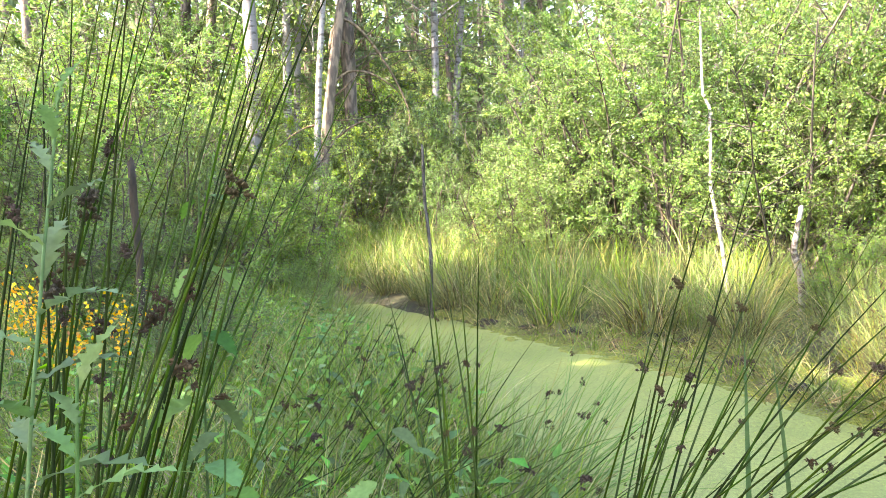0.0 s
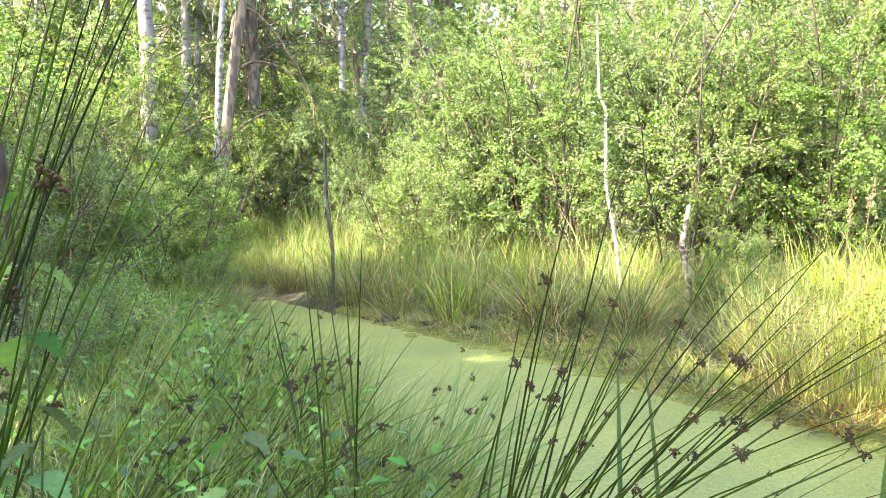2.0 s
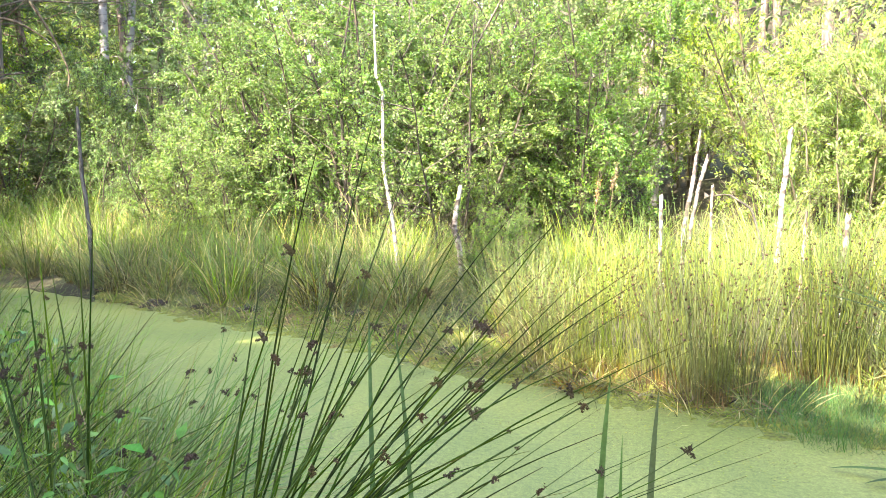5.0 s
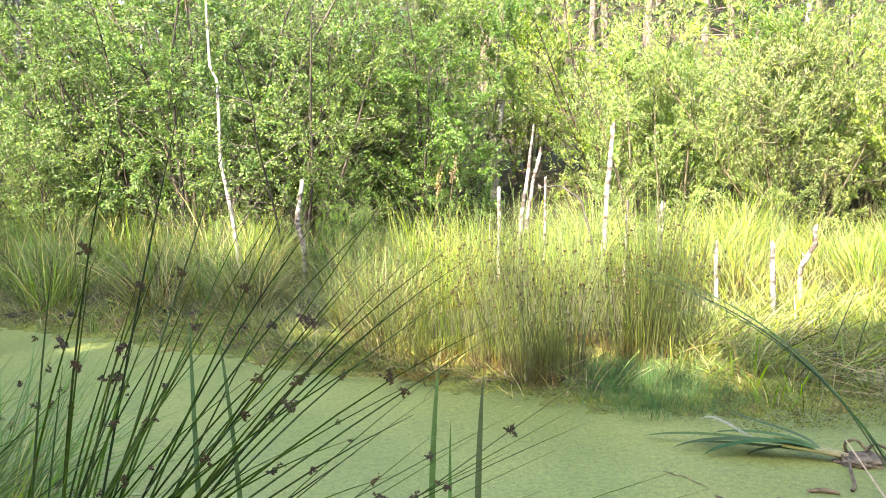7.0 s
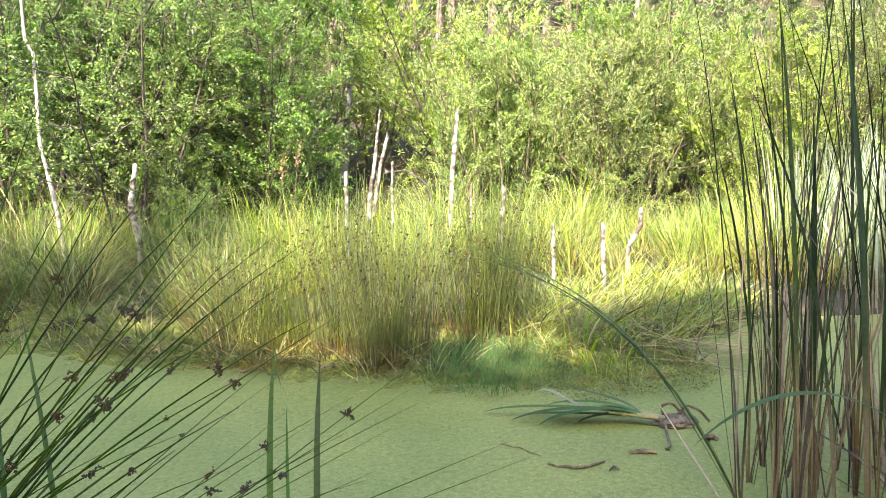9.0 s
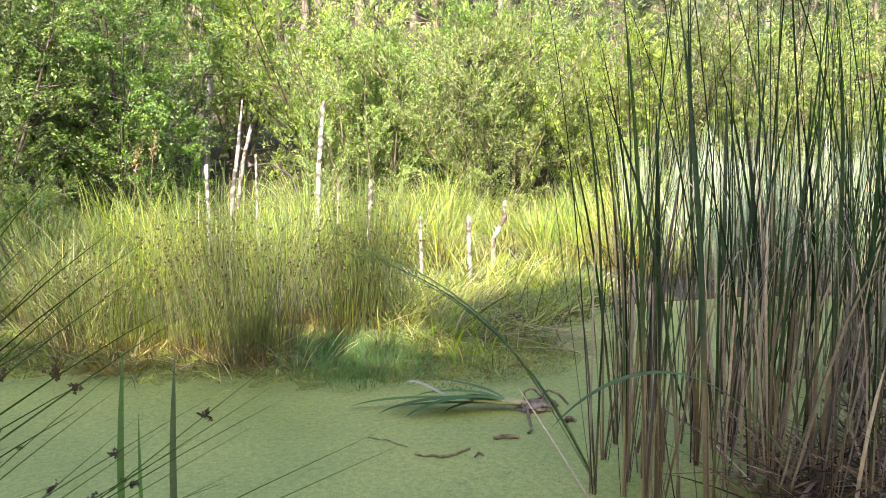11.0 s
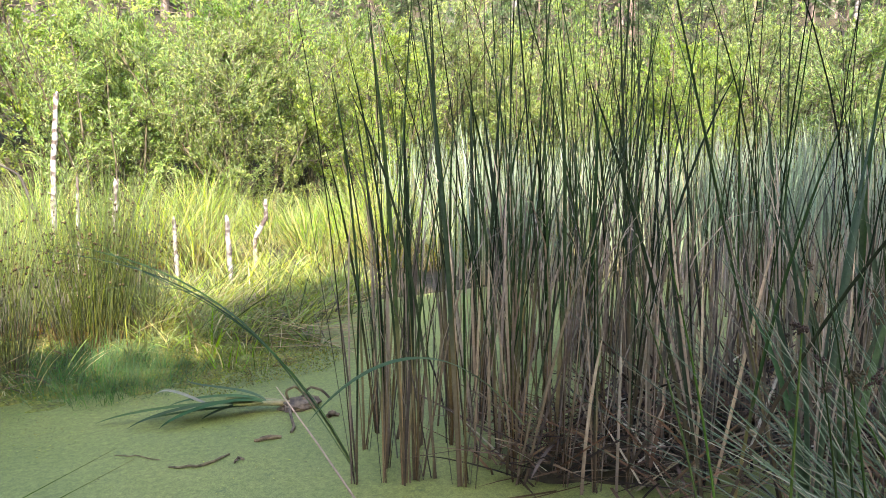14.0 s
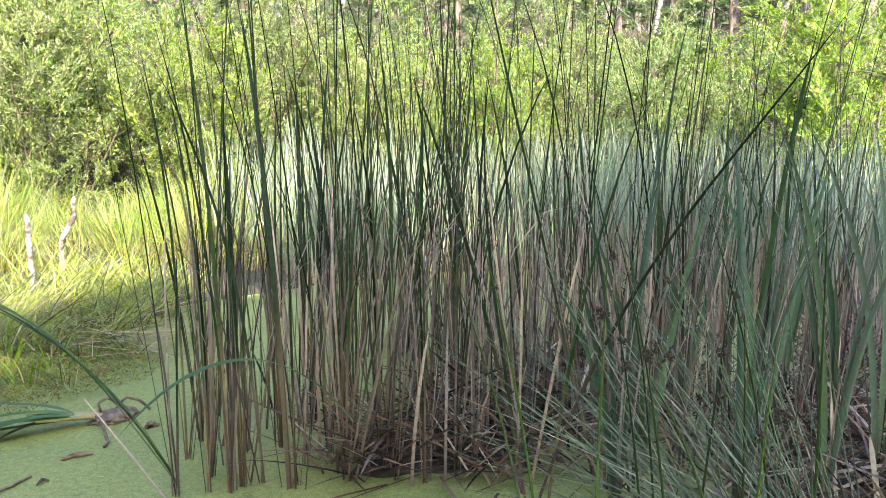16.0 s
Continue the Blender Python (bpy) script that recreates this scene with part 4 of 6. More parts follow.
spread_things("sedge_fringe", "low drooping sedge tuft before a dead post", "sedge", "low sedges before the post", FRINGE, [(-1.75, 5.5), (-1.05, 4.75), (-0.8, 5.2), (-1.35, 7.3), (-2.0, 7.3)], 26, 29, (0.6, 1.0), 0.17)
LEFT_BANK = [(-8.0, 6.6), (-7.0, 6.2), (-6.3, 5.4), (-4.6, 4.1), (-3.4, 3.3), (-2.1, 2.25), (-1.4, 1.6), (-0.9, 0.9), (-1.6, 0.2), (-2.4, -0.4), (-6, 0.5), (-10, 3)]
spread_things("grass_tuft", "long arching green grass tuft on the bank", "grass", "grass tufts of the bank", GRASSES, LEFT_BANK, 165, 7, (0.7, 1.2), 0.22)
spread_things("grass_tuft", "long arching green grass tuft on the bank", "grass", "grass tufts of the bank", GRASSES, [(-4.5, 3.9), (-3.4, 3.1), (-2.1, 2.1), (-1.2, 1.4), (-0.9, 0.7), (-1.6, 0.2), (-4.0, 1.5)], 60, 17, (0.7, 1.15), 0.2)
BEHIND_LEFT = [(-8.3, 7.4), (-8.2, 6.8), (-10.5, 3.2), (-16, 5), (-16, 11), (-9, 11)]
spread_things("grass_tuft", "long arching green grass tuft on the bank", "grass", "grass tufts of the bank", GRASSES, BEHIND_LEFT, 90, 8, (0.9, 1.4), 0.4)


# ---- rushes ----
def rush_variant(seed, length, radius, S=8, bend=0.25, sides=5):
    rng = np.random.default_rng(seed)
    P = curves(np.zeros((1, 3)), np.array([0.0]), np.array([0.0]), np.array([bend]), np.array([length]), S, 1.6)
    r = radius * (1 - 0.85 * np.linspace(0, 1, S + 1) ** 2.5)[None]
    V, F, A = tubes(P, r, sides)
    return P[0], put_mesh("stem", V, F, None, A, mats=[RUSH])


def head_mesh(seed, size=0.022, mat=FLOWER_HEAD):
    """A side cluster of brown spikelets: a few tight knots on short uneven rays."""
    rng = np.random.default_rng(seed)
    rays = rng.normal(size=(5, 3)) * np.array([0.3, 0.3, 0.26]) + np.array([0.22, 0, 0.1])
    k = rng.integers(0, 5, 58)
    tip = rays[k] * size * rng.uniform(0.3, 1.05, (58, 1)) + rng.normal(size=(58, 3)) * size * 0.12
    V, F, A = blobs(tip, size * rng.uniform(0.07, 0.15, 58), rng, 0.35)
    k = rng.integers(0, 5, 24)
    spikes = leaf_set(rays[k] * size * 0.9, rays[k] + rng.normal(size=(24, 3)) * 0.5, size * rng.uniform(0.25, 0.5, 24), rng, 0.35, 0.2, 0.2)
    V, F, A = join((V, F, A), spikes)
    return put_mesh("flower_head", V, F, mat, A)


HEADS = [head_mesh(200 + k, sz) for k, sz in enumerate((0.025, 0.032, 0.016, 0.027))]
STEMS = [rush_variant(210 + k, 1.0, 0.0024, 9, b) for k, b in enumerate((0.05, 0.12, 0.2, 0.3, 0.42, 0.6))]
STEMS_FINE = []
for P_, me_ in STEMS:
    g_ = me_.copy()
    g_.materials[0] = RUSH_FINE
    STEMS_FINE.append((P_, g_))
STEMS_GREY = []
for P_, me_ in STEMS:
    g_ = me_.copy()
    g_.materials[0] = RUSH_GREY
    STEMS_GREY.append((P_, g_))


def rush_clump(label, group, centre, radius, n, seed, lean, tilt, length, heads=0.5, stems=STEMS, fat=1.0, kinds=(0, 6), z=None):
    """A clump whose stems fan out: lean = mean heading and its spread, tilt = range from upright (degrees)."""
    rng = np.random.default_rng(seed)
    x0, y0 = centre
    ob = thing("rush_clump", label, "rush", group, m=Matrix.Translation((x0, y0, max(float(ground_z(x0, y0)), -0.03) if z is None else z)))
    for _ in range(n):
        P, me = stems[rng.integers(*kinds)]
        q, a = radius * math.sqrt(rng.uniform()), rng.uniform(0, 6.28)
        head = lean[0] + rng.normal() * lean[1]
        L = rng.uniform(*length)
        m = (Matrix.Translation((q * math.sin(a), q * math.cos(a), -0.02)) @ Matrix.Rotation(radians(-head), 4, "Z")
             @ Matrix.Rotation(-radians(rng.uniform(*tilt)), 4, "X") @ Matrix.Diagonal((fat, fat, L, 1)))
        st = part("stem", me, ob, m=m)
        if rng.uniform() < heads:
            k = int(rng.integers(6, 8))
            spin = Matrix.Rotation(rng.uniform(0, 6.28), 4, "Z")
            part("flower_head", HEADS[rng.integers(0, 4)], st, "brown clustered rush flower",
                 m=Matrix.Translation(P[k]) @ spin @ Matrix.Diagonal((1 / fat, 1 / fat, 1 / L, 1)))
    return ob


RG = "rush clumps on the near bank"
clump_left = rush_clump("tall dark green rush clump with brown flower heads", RG, (-1.4, -0.28), 0.22, 60, 301, (66, 26), (2, 23), (1.25, 1.95), 0.45, fat=1.3, kinds=(0, 4))
clump_left_back = rush_clump("dark green rushes leaning over the bank herbs", RG, (-1.85, 0.75), 0.5, 95, 302, (55, 40), (25, 62), (0.6, 1.15), 0.45, fat=1.25)
clump_mid = rush_clump("few tall rush stems with brown flower heads", RG, (-1.38, 1.1), 0.1, 9, 303, (-65, 40), (3, 22), (0.9, 1.3), 0.9, fat=1.9, kinds=(0, 4))
clump_water = rush_clump("dark rush clump leaning over the duckweed", RG, (-1.0, 1.34), 0.13, 56, 304, (90, 29), (10, 60), (0.9, 1.65), 0.6, fat=1.65, kinds=(0, 4))
clump_low = rush_clump("low spreading rush stems with pale brown flowers", RG, (-0.75, 1.35), 0.15, 26, 305, (88, 26), (56, 76), (1.0, 1.6), 0.8, kinds=(0, 4))
clump_right = rush_clump("blue-green rush clump drooping before the reeds", RG, (2.5, -0.2), 0.26, 118, 306, (-33, 30), (14, 66), (0.7, 1.35), 0.12, stems=STEMS_GREY, fat=0.85, kinds=(0, 5))
clump_shore = rush_clump("fine green rush clump at the water's edge", RG, (-1.78, 2.12), 0.28, 230, 307, (75, 50), (15, 70), (0.4, 0.95), 0.10, stems=STEMS_FINE, fat=0.95)


rush_clump("few upright dark rush stems before the reeds", RG, (1.95, -0.12), 0.35, 12, 311, (20, 70), (0, 14), (0.8, 1.25), 0.6, fat=1.5, kinds=(0, 4))
rush_clump("dark rushes bent over the bank herbs", RG, (-1.6, 0.5), 0.2, 24, 308, (68, 18), (42, 64), (0.8, 1.25), 0.6, fat=1.35, kinds=(0, 4))
rush_clump("dark green rushes among the bank herbs", RG, (-2.35, 1.5), 0.35, 40, 309, (70, 35), (15, 55), (0.6, 1.0), 0.6, fat=1.3, kinds=(0, 4))
rush_clump("dark green rushes among the bank herbs", RG, (-3.2, 2.2), 0.5, 40, 310, (70, 40), (12, 50), (0.6, 1.0), 0.5, fat=1.4, kinds=(0, 4))


def far_rush(seed, n=260, height=1.05, radius=0.2, spread=0.22):
    rng = np.random.default_rng(seed)
    a = rng.uniform(0, 6.28, n)
    q = radius * np.sqrt(rng.uniform(0, 1, n))
    base = np.stack([q * np.sin(a), q * np.cos(a), np.full(n, -0.03)], -1)
    t0 = rng.uniform(0, spread, n) * (0.3 + q / radius)
    P = curves(base, a + rng.normal(size=n) * 0.5, t0, t0 + rng.uniform(0, 0.25, n), height * rng.uniform(0.6, 1.05, n), 5)
    st = tubes(P, np.full((n, 6), 0.0023) * np.linspace(1, 0.5, 6), 3)
    k = rng.integers(0, n, n)
    p, _ = on_limb(P, k, rng.uniform(0.62, 0.9, n))
    hd = blobs(p + rng.normal(size=p.shape) * 0.006, rng.uniform(0.005, 0.011, n), rng)
    return put_mesh("stem_mass", st[0], st[1], RUSH_FAR, st[2]), put_mesh("flower_mass", hd[0], hd[1], FLOWER_HEAD, hd[2])


FAR_RUSH = [far_rush(320, 95, 1.15, 0.14, 0.3), far_rush(321, 75, 1.08, 0.12, 0.36), far_rush(322, 150, 1.05, 0.16, 0.28)]
for k, (x, y, sc, turn) in enumerate(((1.38, 4.1, 1.05, 0), (1.2, 4.12, 1.0, 90), (0.38, 3.98, 1.0, 200), (0.64, 3.85, 1.05, 30), (0.03, 4.2, 0.9, 300), (-0.4, 4.35, 0.8, 10), (1.62, 4.5, 0.85, 140), (-0.6, 4.75, 0.85, 60), (0.8, 3.8, 0.95, 77), (-0.15, 4.15, 0.85, 250), (0.5, 4.05, 1.0, 130), (-0.45, 4.5, 0.85, 20), (1.02, 4.4, 0.9, 310), (0.2, 4.1, 0.9, 170), (0.62, 3.76, 0.95, 40), (1.3, 4.0, 0.92, 110), (1.56, 4.08, 0.9, 220))):
    ob = thing("rush_clump", "dense upright rush clump dotted with brown flowers", "rush", "rush clumps on the far shore",
               m=Matrix.Translation((x, y, max(float(ground_z(x, y)), 0))) @ Matrix.Rotation(radians(turn), 4, "Z") @ Matrix.Scale(sc, 4))
    tagged(part("stem_mass", FAR_RUSH[k % 2 if k < 14 else 2][0], ob), kind="stuff")
    tagged(part("flower_mass", FAR_RUSH[k % 2 if k < 14 else 2][1], ob, "small brown rush flowers"), kind="stuff")


# ---- cattail reeds ----
def cattail_leaf(seed, mat, S=9):
    rng = np.random.default_rng(seed)
    L = rng.choice([1.1, 1.35, 1.6, 1.85, 2.05, 2.2, 2.35]) * rng.uniform(0.93, 1.07)
    bend = rng.uniform(0.04, 0.28) + (0.38 if rng.uniform() < 0.12 else 0.0)
    P = curves(np.zeros((1, 3)), np.array([0.0]), np.array([rng.uniform(0.0, 0.07)]), np.array([bend]), np.array([L]), S, 2.0)
    V, F, A = ribbons(P, np.array([rng.choice([0.005, 0.007, 0.010, 0.015]) * (1.25 if L < 1.6 else 0.9)]), np.array([rng.uniform(-1.2, 1.2)]), 6.0, 0.35, 0.9)
    return put_mesh("leaf", V, F, mat, A)


def dry_leaf(seed, S=7):
    rng = np.random.default_rng(seed)
    L = rng.uniform(0.7, 1.4)
    P = curves(np.zeros((1, 3)), np.array([0.0]), np.array([rng.uniform(0.0, 0.12)]), np.array([rng.uniform(0.1, 1.8)]), np.array([L]), S, 5.0)
    V, F, A = ribbons(P, np.array([rng.uniform(0.005, 0.011)]), np.array([rng.uniform(-1.5, 1.5)]), 6, 0.5, 0.9)
    return put_mesh("dry_leaf", V, F, CATTAIL_DRY, A)


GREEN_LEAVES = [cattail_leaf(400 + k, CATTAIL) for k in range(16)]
DRY_LEAVES = [dry_leaf(420 + k) for k in range(8)]


def cattail(seed):
    rng = np.random.default_rng(seed)
    ob = thing("cattail", "dark green cattail shoot with dry brown base leaves", "cattail", "cattails standing in the pond")
    a0 = rng.uniform(0, 6.28)
    for k in range(int(rng.integers(3, 6))):
        m = (Matrix.Translation((rng.normal() * 0.006, rng.normal() * 0.006, -0.05)) @ Matrix.Rotation(a0 + math.pi * (k % 2) + rng.normal() * 0.35, 4, "Z")
             @ Matrix.Rotation(-abs(rng.normal()) * 0.03, 4, "X") @ Matrix.Scale(rng.uniform(0.82, 1.12), 4))
        part("leaf", GREEN_LEAVES[rng.integers(0, 16)], ob, m=m)
    for k in range(int(rng.integers(1, 4))):
        m = (Matrix.Translation((rng.normal() * 0.012, rng.normal() * 0.012, -0.05)) @ Matrix.Rotation(rng.uniform(0, 6.28), 4, "Z") @ Matrix.Rotation(-rng.uniform(0, 0.08), 4, "X"))
        part("dry_leaf", DRY_LEAVES[rng.integers(0, 8)], ob, "dry brown leaf", m=m)
    return ob


REEDS = [(1.66, 1.62), (1.95, 1.42), (2.45, 0.85), (2.9, 0.4), (4.0, -0.1), (5.2, -0.4), (6.9, -0.2), (7.6, 1.2), (7.0, 2.7), (4.6, 2.6), (3.3, 2.55), (2.35, 2.55), (1.95, 2.05)]


def build_cattails():
    rng = np.random.default_rng(440)
    pts = [tuple(p) for p in scatter(REEDS, 240, rng)]
    pts = [p for p in pts if p[0] < 3.9 or rng.uniform() < 0.25]
    # the loose front row at the edge of the stand
    pts += [(1.70, 1.66), (1.80, 1.60), (1.88, 1.70), (1.86, 1.55), (1.97, 1.52), (2.10, 1.80), (2.22, 1.72), (2.05, 1.40), (2.20, 1.28), (2.32, 1.15), (2.5, 1.0), (2.62, 1.2), (2.75, 0.85), (2.3, 1.5), (2.45, 1.35)]
    made = [cattail(450 + k) for k in range(10)]
    for j, (x, y) in enumerate(pts):
        sc = rng.uniform(0.88, 1.22)
        m = (Matrix.Translation((x, y, 0)) @ Matrix.Rotation(rng.uniform(0, 6.28), 4, "Z") @ Matrix.Rotation(rng.normal() * (0.035 if x < 2.1 else 0.10), 4, "X") @ Matrix.Diagonal((sc, sc, sc, 1)))
        if j < 10:
            made[j].matrix_basis = m
        else:
            scaled(made[j % 10], m)


build_cattails()


def stalk_mesh(seed):
    rng = np.random.default_rng(seed)
    P = curves(np.zeros((1, 3)), np.zeros(1), np.array([rng.uniform(0, 0.1)]), np.array([rng.uniform(0.05, 0.35)]), np.array([rng.uniform(0.35, 1.15)]), 5)
    V, F, A = ribbons(P, np.array([rng.uniform(0.007, 0.016)]), np.array([rng.uniform(0, 3.14)]), 9, 0.5, 1.0)
    return put_mesh("dead_stalk", V, F, CATTAIL_DRY, A)


def dead_stalks():
    """Bare broken stalks and fallen leaves among the reeds."""
    rng = np.random.default_rng(460)
    kinds = [stalk_mesh(480 + k) for k in range(14)]
    for k, (x, y) in enumerate(scatter([(1.75, 1.66), (2.0, 1.45), (2.5, 0.85), (2.85, 0.3), (4.2, -0.1), (4.6, 1.2), (3.4, 2.0), (2.4, 2.2)], 298, rng)):
        thing("dead_stalk", "dry grey-brown stalk standing among the reeds", "dead reed", "dead stalks among the reeds", me=kinds[k % 14],
              m=Matrix.Translation((x, y, -0.04)) @ Matrix.Rotation(rng.uniform(0, 6.28), 4, "Z") @ Matrix.Rotation(rng.normal() * 0.1, 4, "X"))
    pts = scatter([(4.4, 0.2), (5.2, -0.3), (6.9, -0.2), (7.6, 1.2), (7.0, 2.7), (4.6, 2.6), (3.3, 2.5), (3.5, 2.1), (4.7, 1.2)], 300, rng)
    n = len(pts)
    base = np.stack([pts[:, 0], pts[:, 1], np.full(n, -0.05)], -1)
    P = curves(base, rng.uniform(0, 6.28, n), np.abs(rng.normal(size=n)) * 0.06, np.abs(rng.normal(size=n)) * 0.2, rng.uniform(0.3, 0.85, n), 4)
    V, F, A = ribbons(P, rng.uniform(0.007, 0.016, n), rng.uniform(0, 3.14, n), 9, 0.5, 1.0)
    thing("dead_stalks", "dry grey-brown stalks massed deep in the reeds", "dead reed", me=put_mesh("dead_stalks", V, F, CATTAIL_DRY, A), kind="stuff")
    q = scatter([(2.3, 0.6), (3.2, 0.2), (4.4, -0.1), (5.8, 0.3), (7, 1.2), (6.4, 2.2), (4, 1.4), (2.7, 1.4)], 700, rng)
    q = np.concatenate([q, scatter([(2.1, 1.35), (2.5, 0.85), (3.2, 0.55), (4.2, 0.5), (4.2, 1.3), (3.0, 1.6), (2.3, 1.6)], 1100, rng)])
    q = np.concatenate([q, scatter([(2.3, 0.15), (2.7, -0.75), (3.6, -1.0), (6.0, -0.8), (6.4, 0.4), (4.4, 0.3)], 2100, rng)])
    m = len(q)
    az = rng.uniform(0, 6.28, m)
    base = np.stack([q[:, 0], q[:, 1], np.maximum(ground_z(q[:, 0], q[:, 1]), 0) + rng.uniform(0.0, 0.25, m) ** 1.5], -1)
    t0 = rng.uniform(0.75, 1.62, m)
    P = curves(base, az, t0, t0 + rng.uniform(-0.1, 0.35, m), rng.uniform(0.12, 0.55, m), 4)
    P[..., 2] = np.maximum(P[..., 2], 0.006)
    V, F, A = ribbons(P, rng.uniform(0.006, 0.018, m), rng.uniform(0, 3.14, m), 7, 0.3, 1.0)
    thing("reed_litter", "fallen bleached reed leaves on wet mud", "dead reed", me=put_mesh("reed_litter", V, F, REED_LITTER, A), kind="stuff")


dead_stalks()



PALE = plant_mat("pale blue-green reed blade", [(0, (0.24, 0.20, 0.13)), (0.3, (0.21, 0.25, 0.16)), (1, (0.205, 0.28, 0.185))], 0.3, 0.45, 0.02, 0.25, 0.6, patch=0.2, patch_col=(0.36, 0.31, 0.21))
PALES = [tussock_mesh("reed_stand", 470 + k, 90, 1.45, 0.42, PALE, 0.02, (0.0, 0.12), (0.02, 0.35), 6) for k in range(3)]
spread_things("reed_stand", "pale blue-green reed stand in full sun", "reed", "pale reeds beyond the cattails", PALES,
              [(4.5, 4.35), (5.7, 3.7), (6.8, 2.9), (6.9, 1.4), (7.0, 0.2), (11.5, -0.5), (11.5, 4.0), (8.0, 6.8), (6.0, 7.4), (5.0, 6.0)], 105, 471, (0.75, 1.05), 0.42)


def lone_blades():
    """Single strap leaves rising from the shallows before the viewpoint."""
    for k, (x, y, h, w) in enumerate(((0.06, 1.85, 0.68, 0.022), (0.22, 1.77, 0.655, 0.022), (0.13, 1.72, 0.50, 0.012), (-0.62, 1.5, 0.95, 0.016), (-0.5, 1.55, 0.9, 0.015))):
        ob = thing("reed_shoot", "single upright green reed leaf in duckweed", "reed leaf", "single reed leaves in the shallows", m=Matrix.Translation((x, y, -0.05)))
        P = curves(np.zeros((1, 3)), np.array([1.2 - 0.5 * k]), np.array([0.02]), np.array([0.12 + 0.03 * k]), np.array([h + 0.05]), 9)
        V, F, A = ribbons(P, np.array([w]), np.array([0.15 * k - 0.2]), 4, 0.3, 0.5)
        part("leaf", put_mesh("leaf", V, F, CATTAIL_FRESH, A), ob)


CATTAIL_FRESH = plant_mat("fresh cattail leaf", [(0, (0.16, 0.18, 0.07)), (0.3, (0.055, 0.10, 0.03)), (1, (0.045, 0.085, 0.027))], 0.2, 0.55, by="object", spec=0.2)
lone_blades()

# ---- bank herbs ----
def toothed_leaf(name, seed, length, width, mat, teeth=9):
    """A broad pointed leaf with a toothed edge, a keel and a slight droop."""
    rng = np.random.default_rng(seed)
    K = 2 * teeth + 1
    s = np.linspace(0, 1, K)
    w = width / 2 * np.sin(math.pi * np.clip(s, 0, 1) ** 0.62) ** 0.85
    w = w * (1 + 0.16 * np.where(np.arange(K) % 2, 1, -1)) * np.minimum(1, (1 - s) * 6)
    y = s * length
    z = -0.25 * length * s ** 2
    mid = np.stack([np.zeros(K), y, z], -1)
    A = np.stack([-w, y + 0.02 * length * np.where(np.arange(K) % 2, 1, 0), z + w * 0.28 + rng.normal(size=K) * 0.002], -1)
    B = np.stack([w, y + 0.02 * length * np.where(np.arange(K) % 2, 1, 0), z + w * 0.28 + rng.normal(size=K) * 0.002], -1)
    i = np.arange(K - 1)
    F = np.concatenate([np.stack([i, i + 1, i + 1 + K, i + K], -1), np.stack([i + K, i + K + 1, i + 1 + 2 * K, i + 2 * K], -1)])
    return put_mesh(name, np.concatenate([A, mid, B]), F, mat, np.tile(s, 3))


NETTLE_LEAVES = [toothed_leaf("leaf", 500 + k, L, L * 0.52, NETTLE) for k, L in enumerate((0.085, 0.10, 0.12, 0.075))]


def nettle(label, group, x, y, height, seed, lean=(0, 4), pairs=8, size=1.0, z=None):
    rng = np.random.default_rng(seed)
    ob = thing("nettle", label, "herb", group, m=Matrix.Translation((x, y, float(ground_z(x, y)) if z is None else z)))
    P = curves(np.zeros((1, 3)), np.array([radians(lean[0])]), np.array([radians(lean[1])]), np.array([radians(lean[1] * 2.2)]), np.array([height]), 8)
    V, F, A = tubes(P, (0.0032 * np.linspace(1, 0.5, 9))[None], 5)
    part("stem", put_mesh("stem", V, F, HERB, A), ob)
    for k in range(pairs):
        s = 0.25 + 0.74 * k / (pairs - 1)
        p, _ = on_limb(P, np.array([0]), np.array([s]))
        a = (k % 2) * math.pi / 2 + rng.normal() * 0.2
        sc = size * (1.15 - 0.65 * max(0, s - 0.5) * 2) * rng.uniform(0.85, 1.15)
        for b in (0, math.pi):
            m = (Matrix.Translation(p[0]) @ Matrix.Rotation(a + b, 4, "Z") @ Matrix.Rotation(rng.uniform(-0.75, 0.15), 4, "X")
                 @ Matrix.Translation((0, 0.012, 0)) @ Matrix.Scale(sc, 4))
            part("leaf", NETTLE_LEAVES[rng.integers(0, 4)], ob, m=m)
    return ob


NG = "nettles on the near bank"
NL = "green nettle with paired toothed leaves"
nettle(NL, NG, -1.13, -0.02, 1.36, 601, (60, 1), 10, 1.2)
nettle(NL, NG, -0.98, -0.13, 1.0, 604, (40, 2), 9, 1.25)
nettle(NL, NG, -1.05, 0.2, 0.95, 602, (60, 5), 8, 1.2)
nettle(NL, NG, -0.85, 0.05, 0.9, 605, (100, 4), 8, 1.2)
nettle(NL, NG, -1.35, 0.75, 0.75, 603, (120, 6))
rng_n = np.random.default_rng(610)
for x, y in scatter([(-1.2, 0.6), (-1.0, 1.1), (-1.7, 1.6), (-3.2, 2.9), (-4.0, 2.6), (-2.6, 0.6), (-1.8, 0.1)], 38, rng_n):
    nettle(NL, NG, x, y, rng_n.uniform(0.4, 0.7), int(rng_n.integers(1e6)), (rng_n.uniform(0, 360), 6), 6, rng_n.uniform(0.6, 1.0))



